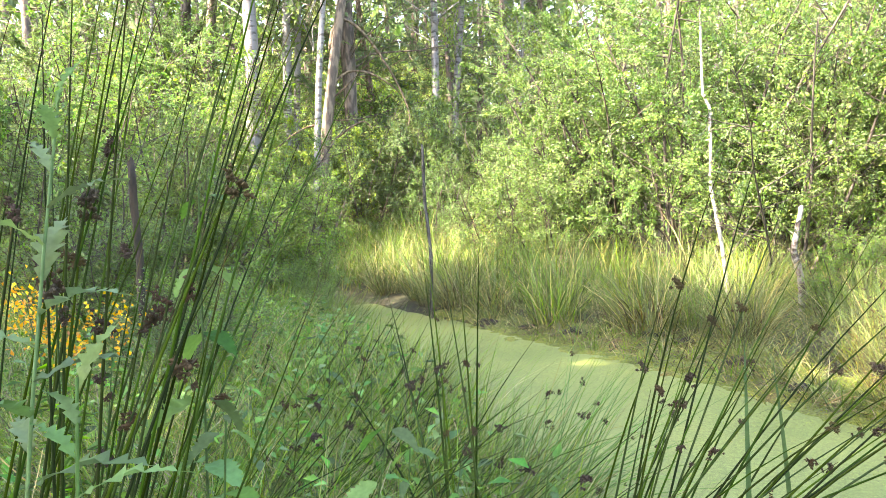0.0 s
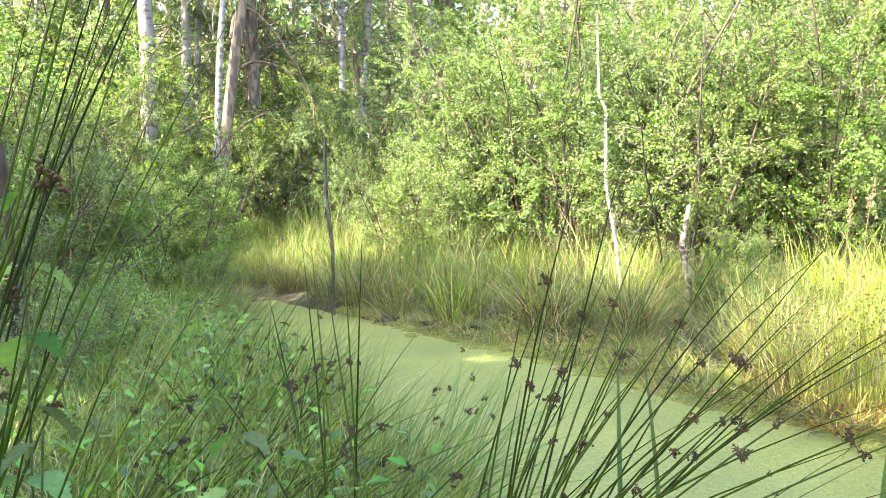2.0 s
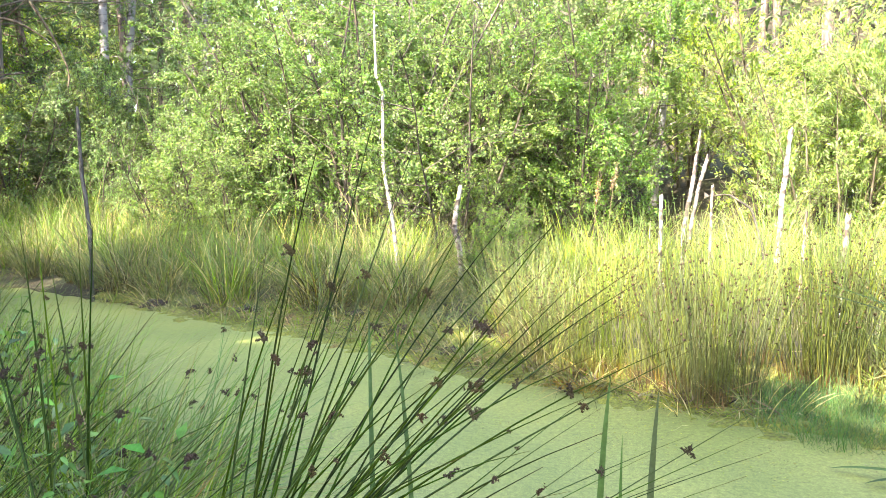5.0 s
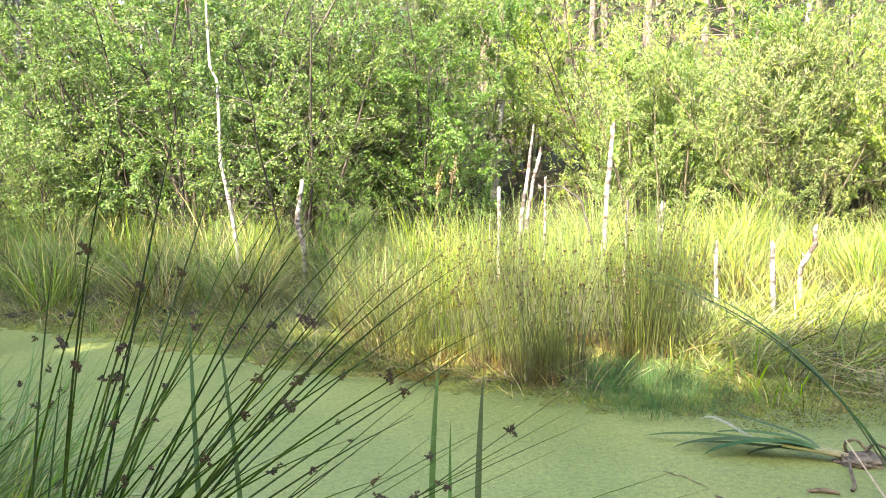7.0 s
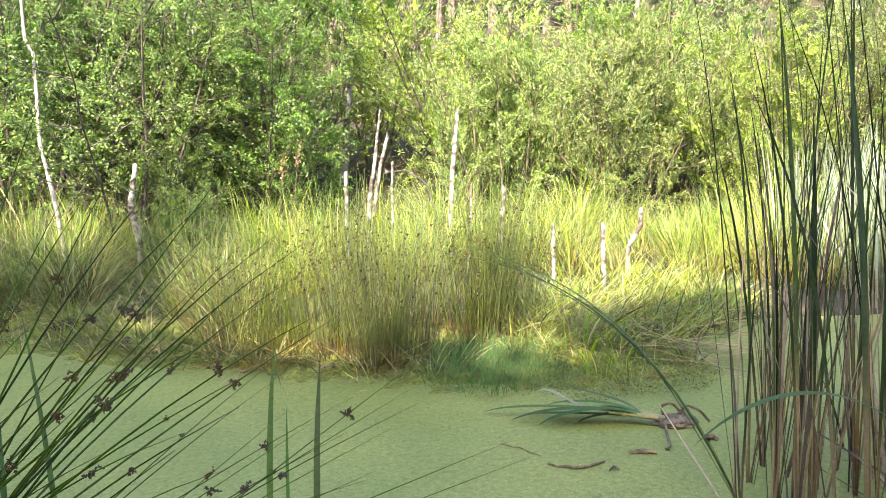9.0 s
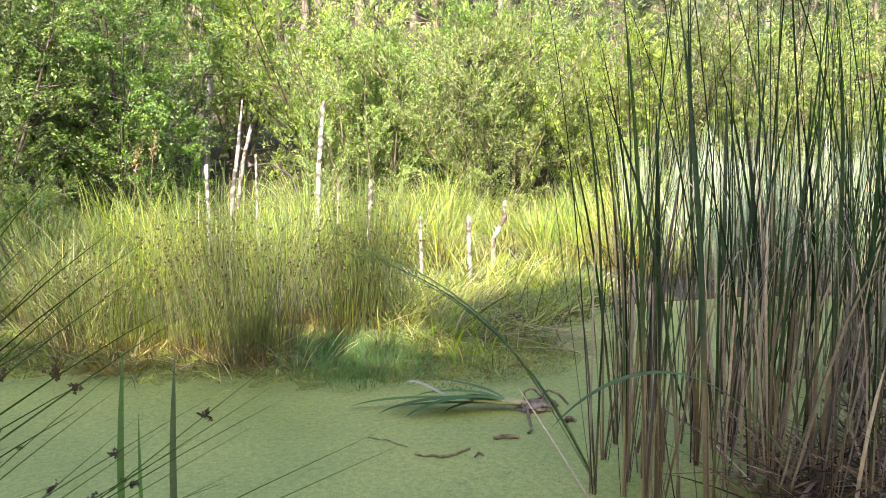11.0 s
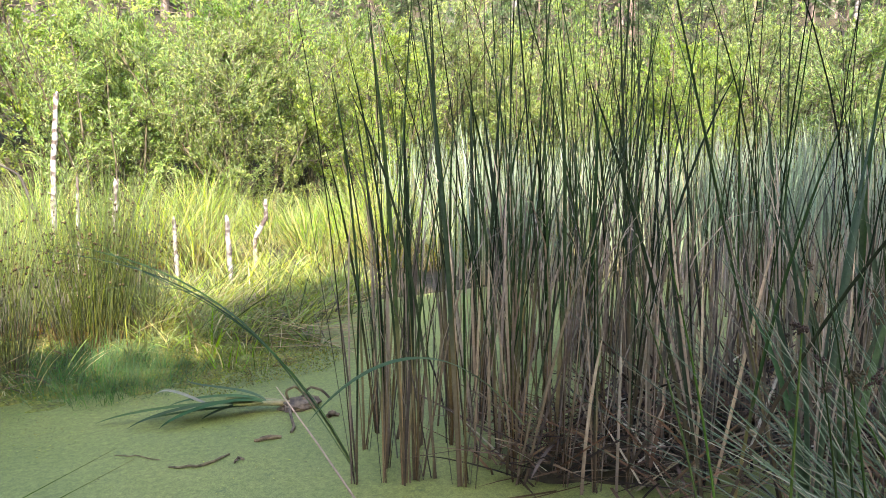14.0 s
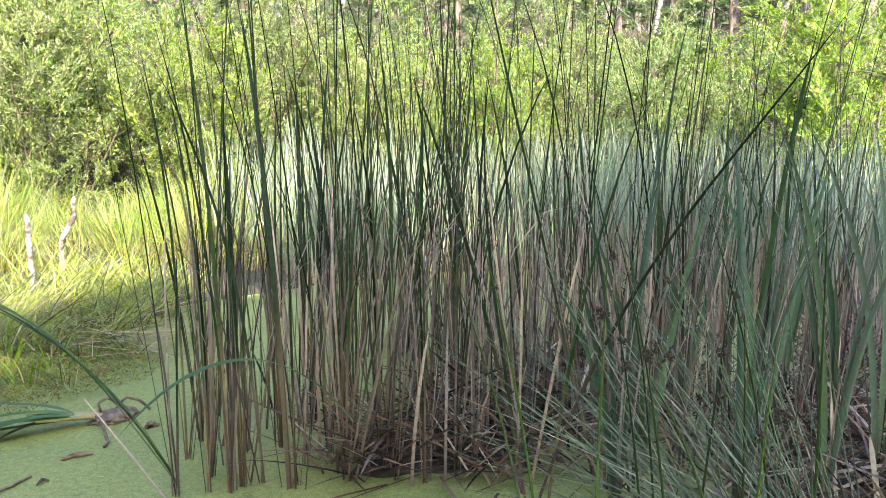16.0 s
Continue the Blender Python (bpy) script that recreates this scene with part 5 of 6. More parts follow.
def lobed_leaf(seed, length, width):
    """A long leaf with deep uneven lobes."""
    rng = np.random.default_rng(seed)
    K = 15
    t = np.linspace(0, 1, K)
    w = width / 2 * (np.sin(math.pi * (0.08 + 0.9 * t)) * np.where(np.arange(K) % 2, 1.0, 0.38) + 0.03) * (1 - t ** 4)
    y, z = t * length, 0.10 * length * np.sin(t * 2.4) - 0.18 * length * t ** 2
    back = np.where(np.arange(K) % 2, 0.03 * length, 0)
    mid = np.stack([np.zeros(K), y, z], -1)
    A = np.stack([-w, y + back, z + w * 0.25 + rng.normal(size=K) * 0.003], -1)
    B = np.stack([w, y + back, z + w * 0.25 + rng.normal(size=K) * 0.003], -1)
    i = np.arange(K - 1)
    F = np.concatenate([np.stack([i, i + 1, i + 1 + K, i + K], -1), np.stack([i + K, i + K + 1, i + 1 + 2 * K, i + 2 * K], -1)])
    return put_mesh("leaf", np.concatenate([A, mid, B]), F, THISTLE, np.tile(t, 3))


THISTLE = plant_mat("pale green thistle leaf", [(0, (0.14, 0.215, 0.075)), (1, (0.115, 0.20, 0.07))], 0.35, 0.6, 0.02, 0.15, 0.4, by="object", spec=0.2)
THISTLE_LEAVES = [lobed_leaf(650 + k, L, L * 0.34) for k, L in enumerate((0.11, 0.135, 0.155, 0.09))]


def thistle(x, y, height, seed, lean):
    rng = np.random.default_rng(seed)
    ob = thing("thistle", "pale green thistle with lobed leaves", "herb", "thistles before the viewpoint", m=Matrix.Translation((x, y, float(ground_z(x, y)))))
    P = curves(np.zeros((1, 3)), np.array([radians(lean)]), np.array([0.04]), np.array([0.16]), np.array([height]), 8)
    V, F, A = tubes(P, (0.0042 * np.linspace(1, 0.35, 9))[None], 6)
    part("stem", put_mesh("stem", V, F, THISTLE, A), ob)
    for k in range(22):
        q = 0.42 + 0.57 * k / 21
        p, _ = on_limb(P, np.array([0]), np.array([q]))
        m = Matrix.Translation(p[0]) @ Matrix.Rotation(k * 2.4 + rng.normal() * 0.2, 4, "Z") @ Matrix.Rotation(rng.uniform(0.1, 0.7) + max(0, q - 0.85) * 3, 4, "X") @ Matrix.Scale(1.1 - 0.6 * max(0, q - 0.7) / 0.3, 4)
        part("leaf", THISTLE_LEAVES[int(rng.integers(0, 4))], ob, m=m)


thistle(-0.64, -0.50, 1.14, 660, -40)
thistle(-0.93, -0.45, 1.42, 661, 20)


def herb_layer():
    """Low leafy growth between the grass tufts of the bank."""
    rng = np.random.default_rng(620)
    q = scatter([(-8.0, 6.4), (-6.3, 5.3), (-4.6, 4.0), (-3.4, 3.2), (-2.1, 2.2), (-1.0, 1.1), (-0.6, 0.6), (-1.6, -0.3), (-6, 0.5), (-10, 3)], 15000, rng)
    z = np.maximum(ground_z(q[:, 0], q[:, 1]), 0) + 0.38 * rng.uniform(0, 1, len(q)) ** 1.6
    P = np.stack([q[:, 0], q[:, 1], z], -1)
    D = rng.normal(size=P.shape) * np.array([1, 1, 0.4])
    V, F, A = leaf_set(P, D, rng.uniform(0.02, 0.075, len(q)) ** 1.0, rng, 0.55, 0.1, 0.45)
    thing("bank_herbs", "low mixed green herbs covering the bank", "herbs", me=put_mesh("bank_herbs", V, F, HERB, A), kind="stuff")


herb_layer()


def bank_litter():
    """Dry straw and broad low leaves among the bank plants."""
    rng = np.random.default_rng(625)
    zone = [(-5.5, 4.6), (-3.4, 3.2), (-2.1, 2.2), (-1.1, 1.3), (-0.7, 0.5), (-1.4, -0.2), (-3.5, 0.4), (-6.5, 2.5)]
    q = scatter(zone, 2300, rng)
    n = len(q)
    base = np.stack([q[:, 0], q[:, 1], np.maximum(ground_z(q[:, 0], q[:, 1]), 0) + rng.uniform(0, 0.22, n)], -1)
    t0 = rng.uniform(0.7, 1.6, n)
    P = curves(base, rng.uniform(0, 6.28, n), t0, t0 + rng.uniform(-0.2, 0.5, n), rng.uniform(0.15, 0.6, n), 4)
    V, F, A = ribbons(P, rng.uniform(0.003, 0.007, n), rng.uniform(0, 3.14, n), 5, 0.0, 1.0)
    thing("bank_straw", "dry tan straw lying among the bank plants", "straw", me=put_mesh("bank_straw", V, F, STRAW, A), kind="stuff")
    q = scatter(zone, 1700, rng)
    z = np.maximum(ground_z(q[:, 0], q[:, 1]), 0) + 0.12 + 0.42 * rng.uniform(0, 1, len(q))
    P = np.stack([q[:, 0], q[:, 1], z], -1)
    V, F, A = leaf_set(P, rng.normal(size=P.shape) * np.array([1, 1, 0.35]), rng.uniform(0.05, 0.10, len(q)), rng, 0.5, 0.1, 0.75)
    thing("broad_herbs", "broad fresh green leaves covering the bank", "herbs", me=put_mesh("broad_herbs", V, F, HERB, A), kind="stuff")


bank_litter()


def ragwort(x, y, seed, height):
    rng = np.random.default_rng(seed)
    ob = thing("yellow_flower", "flowering herb with clustered yellow blossoms", "flower", "yellow flowers on the bank", m=Matrix.Translation((x, y, float(ground_z(x, y)))))
    P = curves(np.zeros((1, 3)), np.array([rng.uniform(0, 6.28)]), np.array([0.05]), np.array([0.15]), np.array([height]), 6)
    V, F, A = tubes(P, (0.003 * np.linspace(1, 0.6, 7))[None], 5)
    part("stem", put_mesh("stem", V, F, HERB, A), ob)
    n = 120
    p = P[0, -1] + rng.normal(size=(n, 3)) * np.array([0.05, 0.05, 0.04])
    V, F, A = leaf_set(p, rng.normal(size=(n, 3)) + np.array([0, 0, 0.8]), rng.uniform(0.012, 0.022, n), rng, 0.6)
    part("blossom", put_mesh("blossom", V, F, YELLOW, A), ob, "bright yellow blossom")
    m = 60
    p, d = on_limb(P, np.zeros(m, int), rng.uniform(0.1, 0.92, m))
    V, F, A = leaf_set(p, rng.normal(size=(m, 3)) * np.array([1, 1, 0.3]), rng.uniform(0.04, 0.08, m), rng, 0.25)
    part("foliage", put_mesh("foliage", V, F, HERB, A), ob)


for k, (x, y, h) in enumerate(((-2.40, 0.40, 1.06), (-2.37, 0.45, 0.97), (-2.45, 0.44, 1.0), (-2.40, 0.37, 0.9), (-2.34, 0.42, 0.94))):
    ragwort(x, y, 640 + k, h)


# ---- floating and shore plants ----
def mat_patch(name, label, poly, n, seed, mat, size, height, flat=0.2):
    rng = np.random.default_rng(seed)
    q = scatter(poly, n, rng)
    d = edge_distance(poly, q[:, 0], q[:, 1])
    q = q[rng.uniform(0, 1, n) < 0.25 + d * 6]
    z = np.maximum(ground_z(q[:, 0], q[:, 1]), 0.0) + 0.02
    P = np.stack([q[:, 0], q[:, 1], z + rng.uniform(0, height * 0.4, len(q))], -1)
    D = rng.normal(size=P.shape) * np.array([1, 1, 0.3]) + np.array([0, 0, 1.0 - flat])
    V, F, A = leaf_set(P, D, size * rng.uniform(0.5, 1.3, len(q)), rng, 0.35, 0.1, 0.3)
    thing(name, label, "moss", me=put_mesh(name, V, F, mat, A), kind="stuff")


def moss_mat():
    m, t, p, out = nodes_of("bog moss sheet")
    a, b = tex_noise(t, 3.0, 5), tex_noise(t, 55.0, 4)
    c1 = ramp(t, [(0.30, (0.05, 0.05, 0.012)), (0.42, (0.10, 0.12, 0.017)), (0.56, (0.15, 0.165, 0.022)), (0.68, (0.14, 0.10, 0.025))], a)
    mix = t.nodes.new("ShaderNodeMix")
    mix.data_type, mix.blend_type = "RGBA", "MULTIPLY"
    mix.inputs["Factor"].default_value = 1.0
    t.links.new(c1, mix.inputs["A"])
    t.links.new(ramp(t, [(0.3, (0.35, 0.35, 0.32)), (0.7, (1.5, 1.5, 1.4))], b), mix.inputs["B"])
    t.links.new(mix.outputs["Result"], p.inputs["Base Color"])
    p.inputs["Roughness"].default_value = 0.9
    bp = t.nodes.new("ShaderNodeBump")
    bp.inputs["Strength"].default_value, bp.inputs["Distance"].default_value = 1.0, 0.02
    t.links.new(b, bp.inputs["Height"])
    t.links.new(bp.outputs["Normal"], p.inputs["Normal"])
    return m


MOSS_SHEET = moss_mat()


def moss_bed(poly, step=0.035):
    """The uneven quaking moss mat, which sinks under the duckweed at its ragged edge."""
    q = np.array(poly)
    x, y = np.meshgrid(np.arange(q[:, 0].min(), q[:, 0].max(), step), np.arange(q[:, 1].min(), q[:, 1].max(), step), indexing="ij")
    ins = inside(poly, x.ravel(), y.ravel()).reshape(x.shape)
    d = edge_distance(poly, x.ravel(), y.ravel()).reshape(x.shape)
    wob = 0.018 * np.sin(x * 14 + 1.3 * np.sin(y * 9)) * np.sin(y * 17 + np.sin(x * 11)) + 0.012 * np.sin(x * 41 + y * 13) * np.sin(y * 37)
    rag = np.array([noise.noise(Vector((a * 3.5, b * 3.5, 0))) + 0.6 * noise.noise(Vector((a * 10, b * 10, 5))) for a, b in zip(x.ravel(), y.ravel())]).reshape(x.shape)
    z = np.maximum(ground_z(x.ravel(), y.ravel()).reshape(x.shape), -0.004) - 0.022 + 0.048 * smooth(d + 0.16 * rag, 0.0, 0.32) + 0.7 * wob
    idx = np.arange(x.size).reshape(x.shape)
    ok = ins[:-1, :-1] & ins[1:, :-1] & ins[1:, 1:] & ins[:-1, 1:]
    F = np.stack([idx[:-1, :-1][ok], idx[1:, :-1][ok], idx[1:, 1:][ok], idx[:-1, 1:][ok]], -1)
    used, inv = np.unique(F, return_inverse=True)
    V = np.stack([x, y, z], -1).reshape(-1, 3)[used]
    thing("moss_bed", "uneven olive bog moss mat along the far shore", "moss", me=put_mesh("moss_bed", V, inv.reshape(F.shape), MOSS_SHEET), kind="stuff")


moss_bed([(-6.0, 6.7), (-4.0, 5.54), (-3.1, 5.14), (-2.4, 4.84), (-1.9, 4.6), (-1.5, 4.36), (-0.95, 4.03), (-0.14, 3.66), (0.54, 3.31), (0.86, 3.2), (1.37, 3.05), (1.72, 2.98), (2.4, 3.05), (2.7, 3.5), (3.3, 4.5), (2.2, 4.9), (1.3, 4.6), (-0.5, 4.9), (-2.2, 6.4), (-4.0, 6.6), (-5.8, 7.3)])
mat_patch("moss_carpet", "yellow-green bog moss along the far shore", [(-4.0, 5.7), (-3.1, 5.3), (-2.4, 5.0), (-1.9, 4.76), (-1.5, 4.52), (-0.95, 4.19), (-0.14, 3.82), (0.54, 3.47), (0.86, 3.36), (1.37, 3.2), (2.4, 3.6), (3.3, 4.5), (2.2, 4.7), (1.3, 4.5), (-0.5, 4.8), (-2.2, 6.1), (-4.0, 6.2)], 42000, 701, MOSS, 0.014, 0.02)
mat_patch("orange_moss", "orange patch of bog moss at the waterline", [(-0.32, 3.9), (-0.05, 3.78), (0.1, 3.86), (0.04, 4.05), (-0.22, 4.1)], 1500, 702, MOSS_ORANGE, 0.017, 0.03)
FINE = [tussock_mesh("pond_plant", 705 + k, 210, 0.20, 0.16, PONDWEED, 0.0024, (0.0, 0.8), (0.1, 1.2), 3) for k in range(2)]
spread_things("pond_plant", "fine feathery green plant rising from the water", "pond plant", "fine plants in the shallows", FINE,
              [(0.95, 3.4), (1.2, 3.2), (1.5, 3.2), (1.65, 3.45), (1.5, 3.75), (1.0, 3.9)], 34, 703, (0.7, 1.25), 0.07)
mat_patch("pond_moss", "low green pond plants spreading over duckweed", [(1.5, 2.85), (2.3, 2.9), (2.6, 3.2), (2.5, 3.6), (2.0, 3.9), (1.5, 3.7)], 9000, 704, MOSS, 0.016, 0.02)


LOW_MEADOW = [tussock_mesh("low_tuft", 140 + k, 130, 0.42, 0.26, MEADOW, 0.008, (0.2, 0.9), (0.3, 1.6), 4) for k in range(3)]
spread_things("low_tuft", "low sunlit yellow-green grass tuft", "grass", "low tufts in the meadow hollow", LOW_MEADOW,
              [(1.5, 3.8), (2.2, 3.75), (2.9, 4.2), (3.6, 4.7), (3.4, 5.4), (2.4, 5.2), (1.7, 4.7)], 46, 141, (0.6, 1.25), 0.15)



# near-black colour for wet peat, and for the shade in hollows under sedges
PEAT_HOLLOW = bark_mat("wet peat and hollow shade", (0.03, 0.02, 0.012), (0.009, 0.007, 0.005), (25, 25, 25), (0.35, 0.7), 0.9, 0.9)


def peat_lump(x, y, size, seed, z=0.03):
    bm = bmesh.new()
    bmesh.ops.create_icosphere(bm, subdivisions=3, radius=1)
    for v in bm.verts:
        c = v.co + Vector((seed * 3.1, 0, 0))
        q = 1 + 0.4 * noise.noise(c * 1.7) + 0.25 * noise.noise(c * 5)
        v.co = Vector((v.co.x * size * q, v.co.y * size * 0.6 * q, v.co.z * size * 0.45 * q))
    me = bpy.data.meshes.new("peat_lump")
    bm.to_mesh(me)
    bm.free()
    me.materials.append(PEAT_HOLLOW)
    thing("peat_lump", "dark lump for wet peat and shaded hollows at the waterline", "peat", "peat lumps under the sedges", me=me, m=Matrix.Translation((x, y + 0.16, z)))


# dark lumps at the sedge feet stand in for shaded hollows
for k, (x, y, sz) in enumerate(((-5.7, 6.72, 0.18), (-4.6, 6.05, 0.14), (-4.0, 5.95, 0.12), (-3.4, 5.86, 0.16), (-2.6, 5.9, 0.17), (-2.25, 5.75, 0.13), (-1.62, 5.1, 0.13), (-1.05, 4.48, 0.10), (0.2, 3.93, 0.06), (0.43, 3.84, 0.07), (0.95, 3.70, 0.07), (0.75, 3.62, 0.05), (2.55, 3.95, 0.12), (2.9, 4.1, 0.10))):
    peat_lump(x, y, sz, k)
rng_p = np.random.default_rng(735)
for k, (x, y) in enumerate(scatter([(2.25, 1.3), (2.6, 0.85), (3.2, 0.5), (4.4, 0.3), (5.5, 0.6), (5.2, 1.6), (3.6, 1.7), (2.6, 1.7)], 16, rng_p)):
    peat_lump(x, y - 0.16, rng_p.uniform(0.08, 0.13), 20 + k, 0.0)


def fallen_sedge():
    """Flattened yellow blades lying over the mat behind the pond plants."""
    rng = np.random.default_rng(720)
    q = scatter([(1.4, 3.7), (2.4, 3.5), (3.0, 4.0), (3.6, 4.8), (2.5, 4.9), (1.6, 4.5)], 480, rng)
    n = len(q)
    az = radians(110) + rng.normal(size=n) * 1.1
    base = np.stack([q[:, 0], q[:, 1], np.maximum(ground_z(q[:, 0], q[:, 1]), 0) + rng.uniform(0.0, 0.12, n)], -1)
    t0 = rng.uniform(0.7, 1.55, n)
    P = curves(base, az, t0, t0 + rng.uniform(0, 0.7, n), rng.uniform(0.2, 0.65, n), 5)
    P[..., 2] = np.maximum(P[..., 2], 0.01)
    V, F, A = ribbons(P, rng.uniform(0.004, 0.009, n), rng.uniform(0, 3.14, n), 4, 0.0, 1.0)
    thing("fallen_sedge", "flattened yellow sedge blades lying on the mat", "sedge", me=put_mesh("fallen_sedge", V, F, MEADOW, A), kind="stuff")


fallen_sedge()



def floating_bits():
    """Broken plant scraps and seedlings afloat, thickest along the far shore."""
    rng = np.random.default_rng(740)
    q = np.concatenate([scatter([(-5.0, 6.1), (-4.0, 5.1), (-2.6, 4.6), (-1.5, 3.7), (-0.4, 3.0), (1.2, 2.6), (2.6, 2.7), (3.2, 3.6), (1.2, 3.5), (-0.7, 4.2), (-2.4, 5.7), (-4.0, 5.8)], 9000, rng),
                        scatter(POND, 5200, rng)])
    q = q[inside(POND, q[:, 0], q[:, 1])]
    keep = np.array([noise.noise(Vector((x * 2.2, y * 2.2, 3.0))) for x, y in q]) > -0.05
    q = q[keep]
    P = np.stack([q[:, 0], q[:, 1], np.full(len(q), 0.003)], -1)
    D = rng.normal(size=P.shape) * np.array([1, 1, 0.06])
    V, F, A = leaf_set(P, D, rng.uniform(0.004, 0.016, len(q)), rng, 0.5, 0.06, 0.9)
    thing("floating_scraps", "small plant scraps afloat on the duckweed", "plant scraps", me=put_mesh("floating_scraps", V, F, SCRAP, A), kind="stuff")


SCRAP = plant_mat("grey green plant scrap", [(0, (0.12, 0.125, 0.04)), (1, (0.24, 0.25, 0.10))], 0.15, 0.7, 0.05, 0.4, 0.7)
floating_bits()


def strap_leaf(name, pts, width, mat, seed, fold=0.3, turn=0.0):
    """A long strap leaf through a few points."""
    pts = np.array(pts, float)
    s = np.linspace(0, 1, len(pts))
    u = np.linspace(0, 1, 18)
    c = [np.polyfit(s, pts[:, k], min(3, len(pts) - 1)) for k in range(3)]
    P = np.stack([np.polyval(q, u) for q in c], -1)[None]
    V, F, A = ribbons(P, np.array([width]), np.array([turn]), 5, fold, 0.6)
    return put_mesh(name, V, F, mat, A)


STRAP = plant_mat("dark strap leaf", [(0, (0.12, 0.17, 0.06)), (0.25, (0.05, 0.095, 0.035)), (1, (0.035, 0.075, 0.028))], 0.15, 0.6, by="object", spec=0.15)
DRY_STRAP = plant_mat("grey dead leaf", [(0, (0.20, 0.18, 0.14)), (1, (0.30, 0.28, 0.23))], 0.15, 0.7, by="object", spec=0.15)
SHEATH = plant_mat("pale leaf sheath", [(0, (0.30, 0.26, 0.13)), (1, (0.22, 0.26, 0.10))], 0.15, 0.5, by="object")


def uprooted_plant():
    ob = thing("uprooted_cattail", "uprooted cattail lying on the duckweed with muddy root", "cattail", m=Matrix.Translation((1.87, 2.54, 0.0)))
    for k, (x, y, w, rise, sag) in enumerate(((-0.82, 0.33, 0.026, 0.10, 0.0), (-0.72, 0.18, 0.030, 0.12, 0.0), (-0.61, 0.09, 0.030, 0.13, 0.0), (-0.64, 0.24, 0.022, 0.06, 0.0),
                                              (-0.42, 0.08, 0.024, 0.09, 0.0), (-0.39, 0.36, 0.020, 0.13, 0.12), (-0.50, 0.30, 0.024, 0.12, 0.02))):
        pts = [(-0.10, 0.03, 0.035), (0.45 * x, 0.35 * y + 0.03, rise * 0.65), (0.78 * x, 0.75 * y + 0.02, rise * 0.5 + sag * 0.3), (x, y, 0.012 + sag)]
        part("leaf", strap_leaf("leaf", pts, w * 1.45, STRAP, k, 0.5, math.atan2(y, x) + math.pi / 2), ob)
    pts = [(-0.34, 0.15, 0.05), (-0.42, 0.22, 0.09), (-0.50, 0.28, 0.12), (-0.56, 0.31, 0.09)]
    part("dry_leaf", strap_leaf("dry_leaf", pts, 0.034, DRY_STRAP, 8, 0.4, radians(60)), ob, "curled grey dead leaf")
    for y in (0.0, 0.035, 0.07):
        tv = tubes(np.array([[(0, 0, 0.03), (-0.12, 0.03 + y, 0.045), (-0.27, 0.06 + 1.3 * y, 0.065)]]), np.array([[0.013, 0.012, 0.007]]), 7)
        part("stem_base", put_mesh("stem_base", tv[0], tv[1], SHEATH, tv[2]), ob, "pale green stem base")
    bm = bmesh.new()
    bmesh.ops.create_icosphere(bm, subdivisions=3, radius=1)
    for v in bm.verts:
        q = 1 + 0.35 * noise.noise(v.co * 2.3) + 0.2 * noise.noise(v.co * 6)
        v.co = Vector((v.co.x * 0.10 * q + 0.05, v.co.y * 0.07 * q, v.co.z * 0.035 * q + 0.015))
    me = bpy.data.meshes.new("root_ball")
    bm.to_mesh(me)
    bm.free()
    me.materials.append(ROOT)
    part("root_ball", me, ob, "muddy brown root ball")
    for pts in ([(-0.05, -0.03, 0.05), (-0.06, -0.10, 0.06), (-0.09, -0.18, 0.035), (-0.11, -0.25, 0.012), (-0.14, -0.28, 0.006)], [(0.0, 0.03, 0.03), (-0.02, 0.02, 0.09), (0.04, 0.03, 0.10), (0.09, 0.02, 0.04)],
                [(0.05, 0.0, 0.04), (0.11, 0.02, 0.085), (0.17, 0.0, 0.06), (0.20, -0.04, 0.015)]):
        p = np.array(pts)
        u = np.linspace(0, 1, 9)
        P = np.stack([np.interp(u, np.linspace(0, 1, len(p)), p[:, k]) for k in range(3)], -1)[None]
        V, F, A = tubes(P, np.full((1, 9), 0.007), 6)
        part("root", put_mesh("root", V, F, ROOT, A), ob)


uprooted_plant()


def bent_leaves():
    ob = thing("bent_cattail", "long cattail leaves bent far over the pond", "cattail", m=Matrix.Translation((1.74, 1.72, 0.0)))
    o = np.array((1.74, 1.72, 0.0))
    low = [(1.76, 1.70, -0.05), (1.58, 1.81, 0.37), (1.38, 1.96, 0.62)]
    for k, (pts, w) in enumerate(((low + [(1.22, 2.14, 0.77), (1.03, 2.3, 0.88), (0.82, 2.46, 0.925)], 0.016), (low + [(1.13, 2.22, 0.80), (0.96, 2.32, 0.86), (0.66, 2.5, 0.90)], 0.014),
                                  (low + [(1.24, 2.1, 0.72), (1.05, 2.27, 0.76), (0.72, 2.5, 0.68)], 0.011), (low + [(1.18, 2.16, 0.76), (1.1, 2.3, 0.83), (1.0, 2.4, 0.93)], 0.009))):
        part("leaf", strap_leaf("leaf", np.array(pts) - o, w, STRAP, k, 0.5, radians(45)), ob)
    pts = [(2.10, 1.16, 0.30), (1.94, 1.20, 0.49), (1.79, 1.26, 0.57), (1.64, 1.31, 0.58), (1.49, 1.34, 0.53), (1.35, 1.36, 0.42)]
    part("leaf", strap_leaf("leaf", np.array(pts) - o, 0.032, CATTAIL_FRESH, 9, 0.4, radians(80)), ob, "broad drooping leaf")


bent_leaves()
CATTAIL_BLUE = plant_mat("blue green cattail leaf", [(0, (0.16, 0.13, 0.07)), (0.2, (0.06, 0.10, 0.045)), (1, (0.045, 0.085, 0.042))], 0.2, 0.5, 0.02, 0.2, 0.4, by="object", spec=0.25)


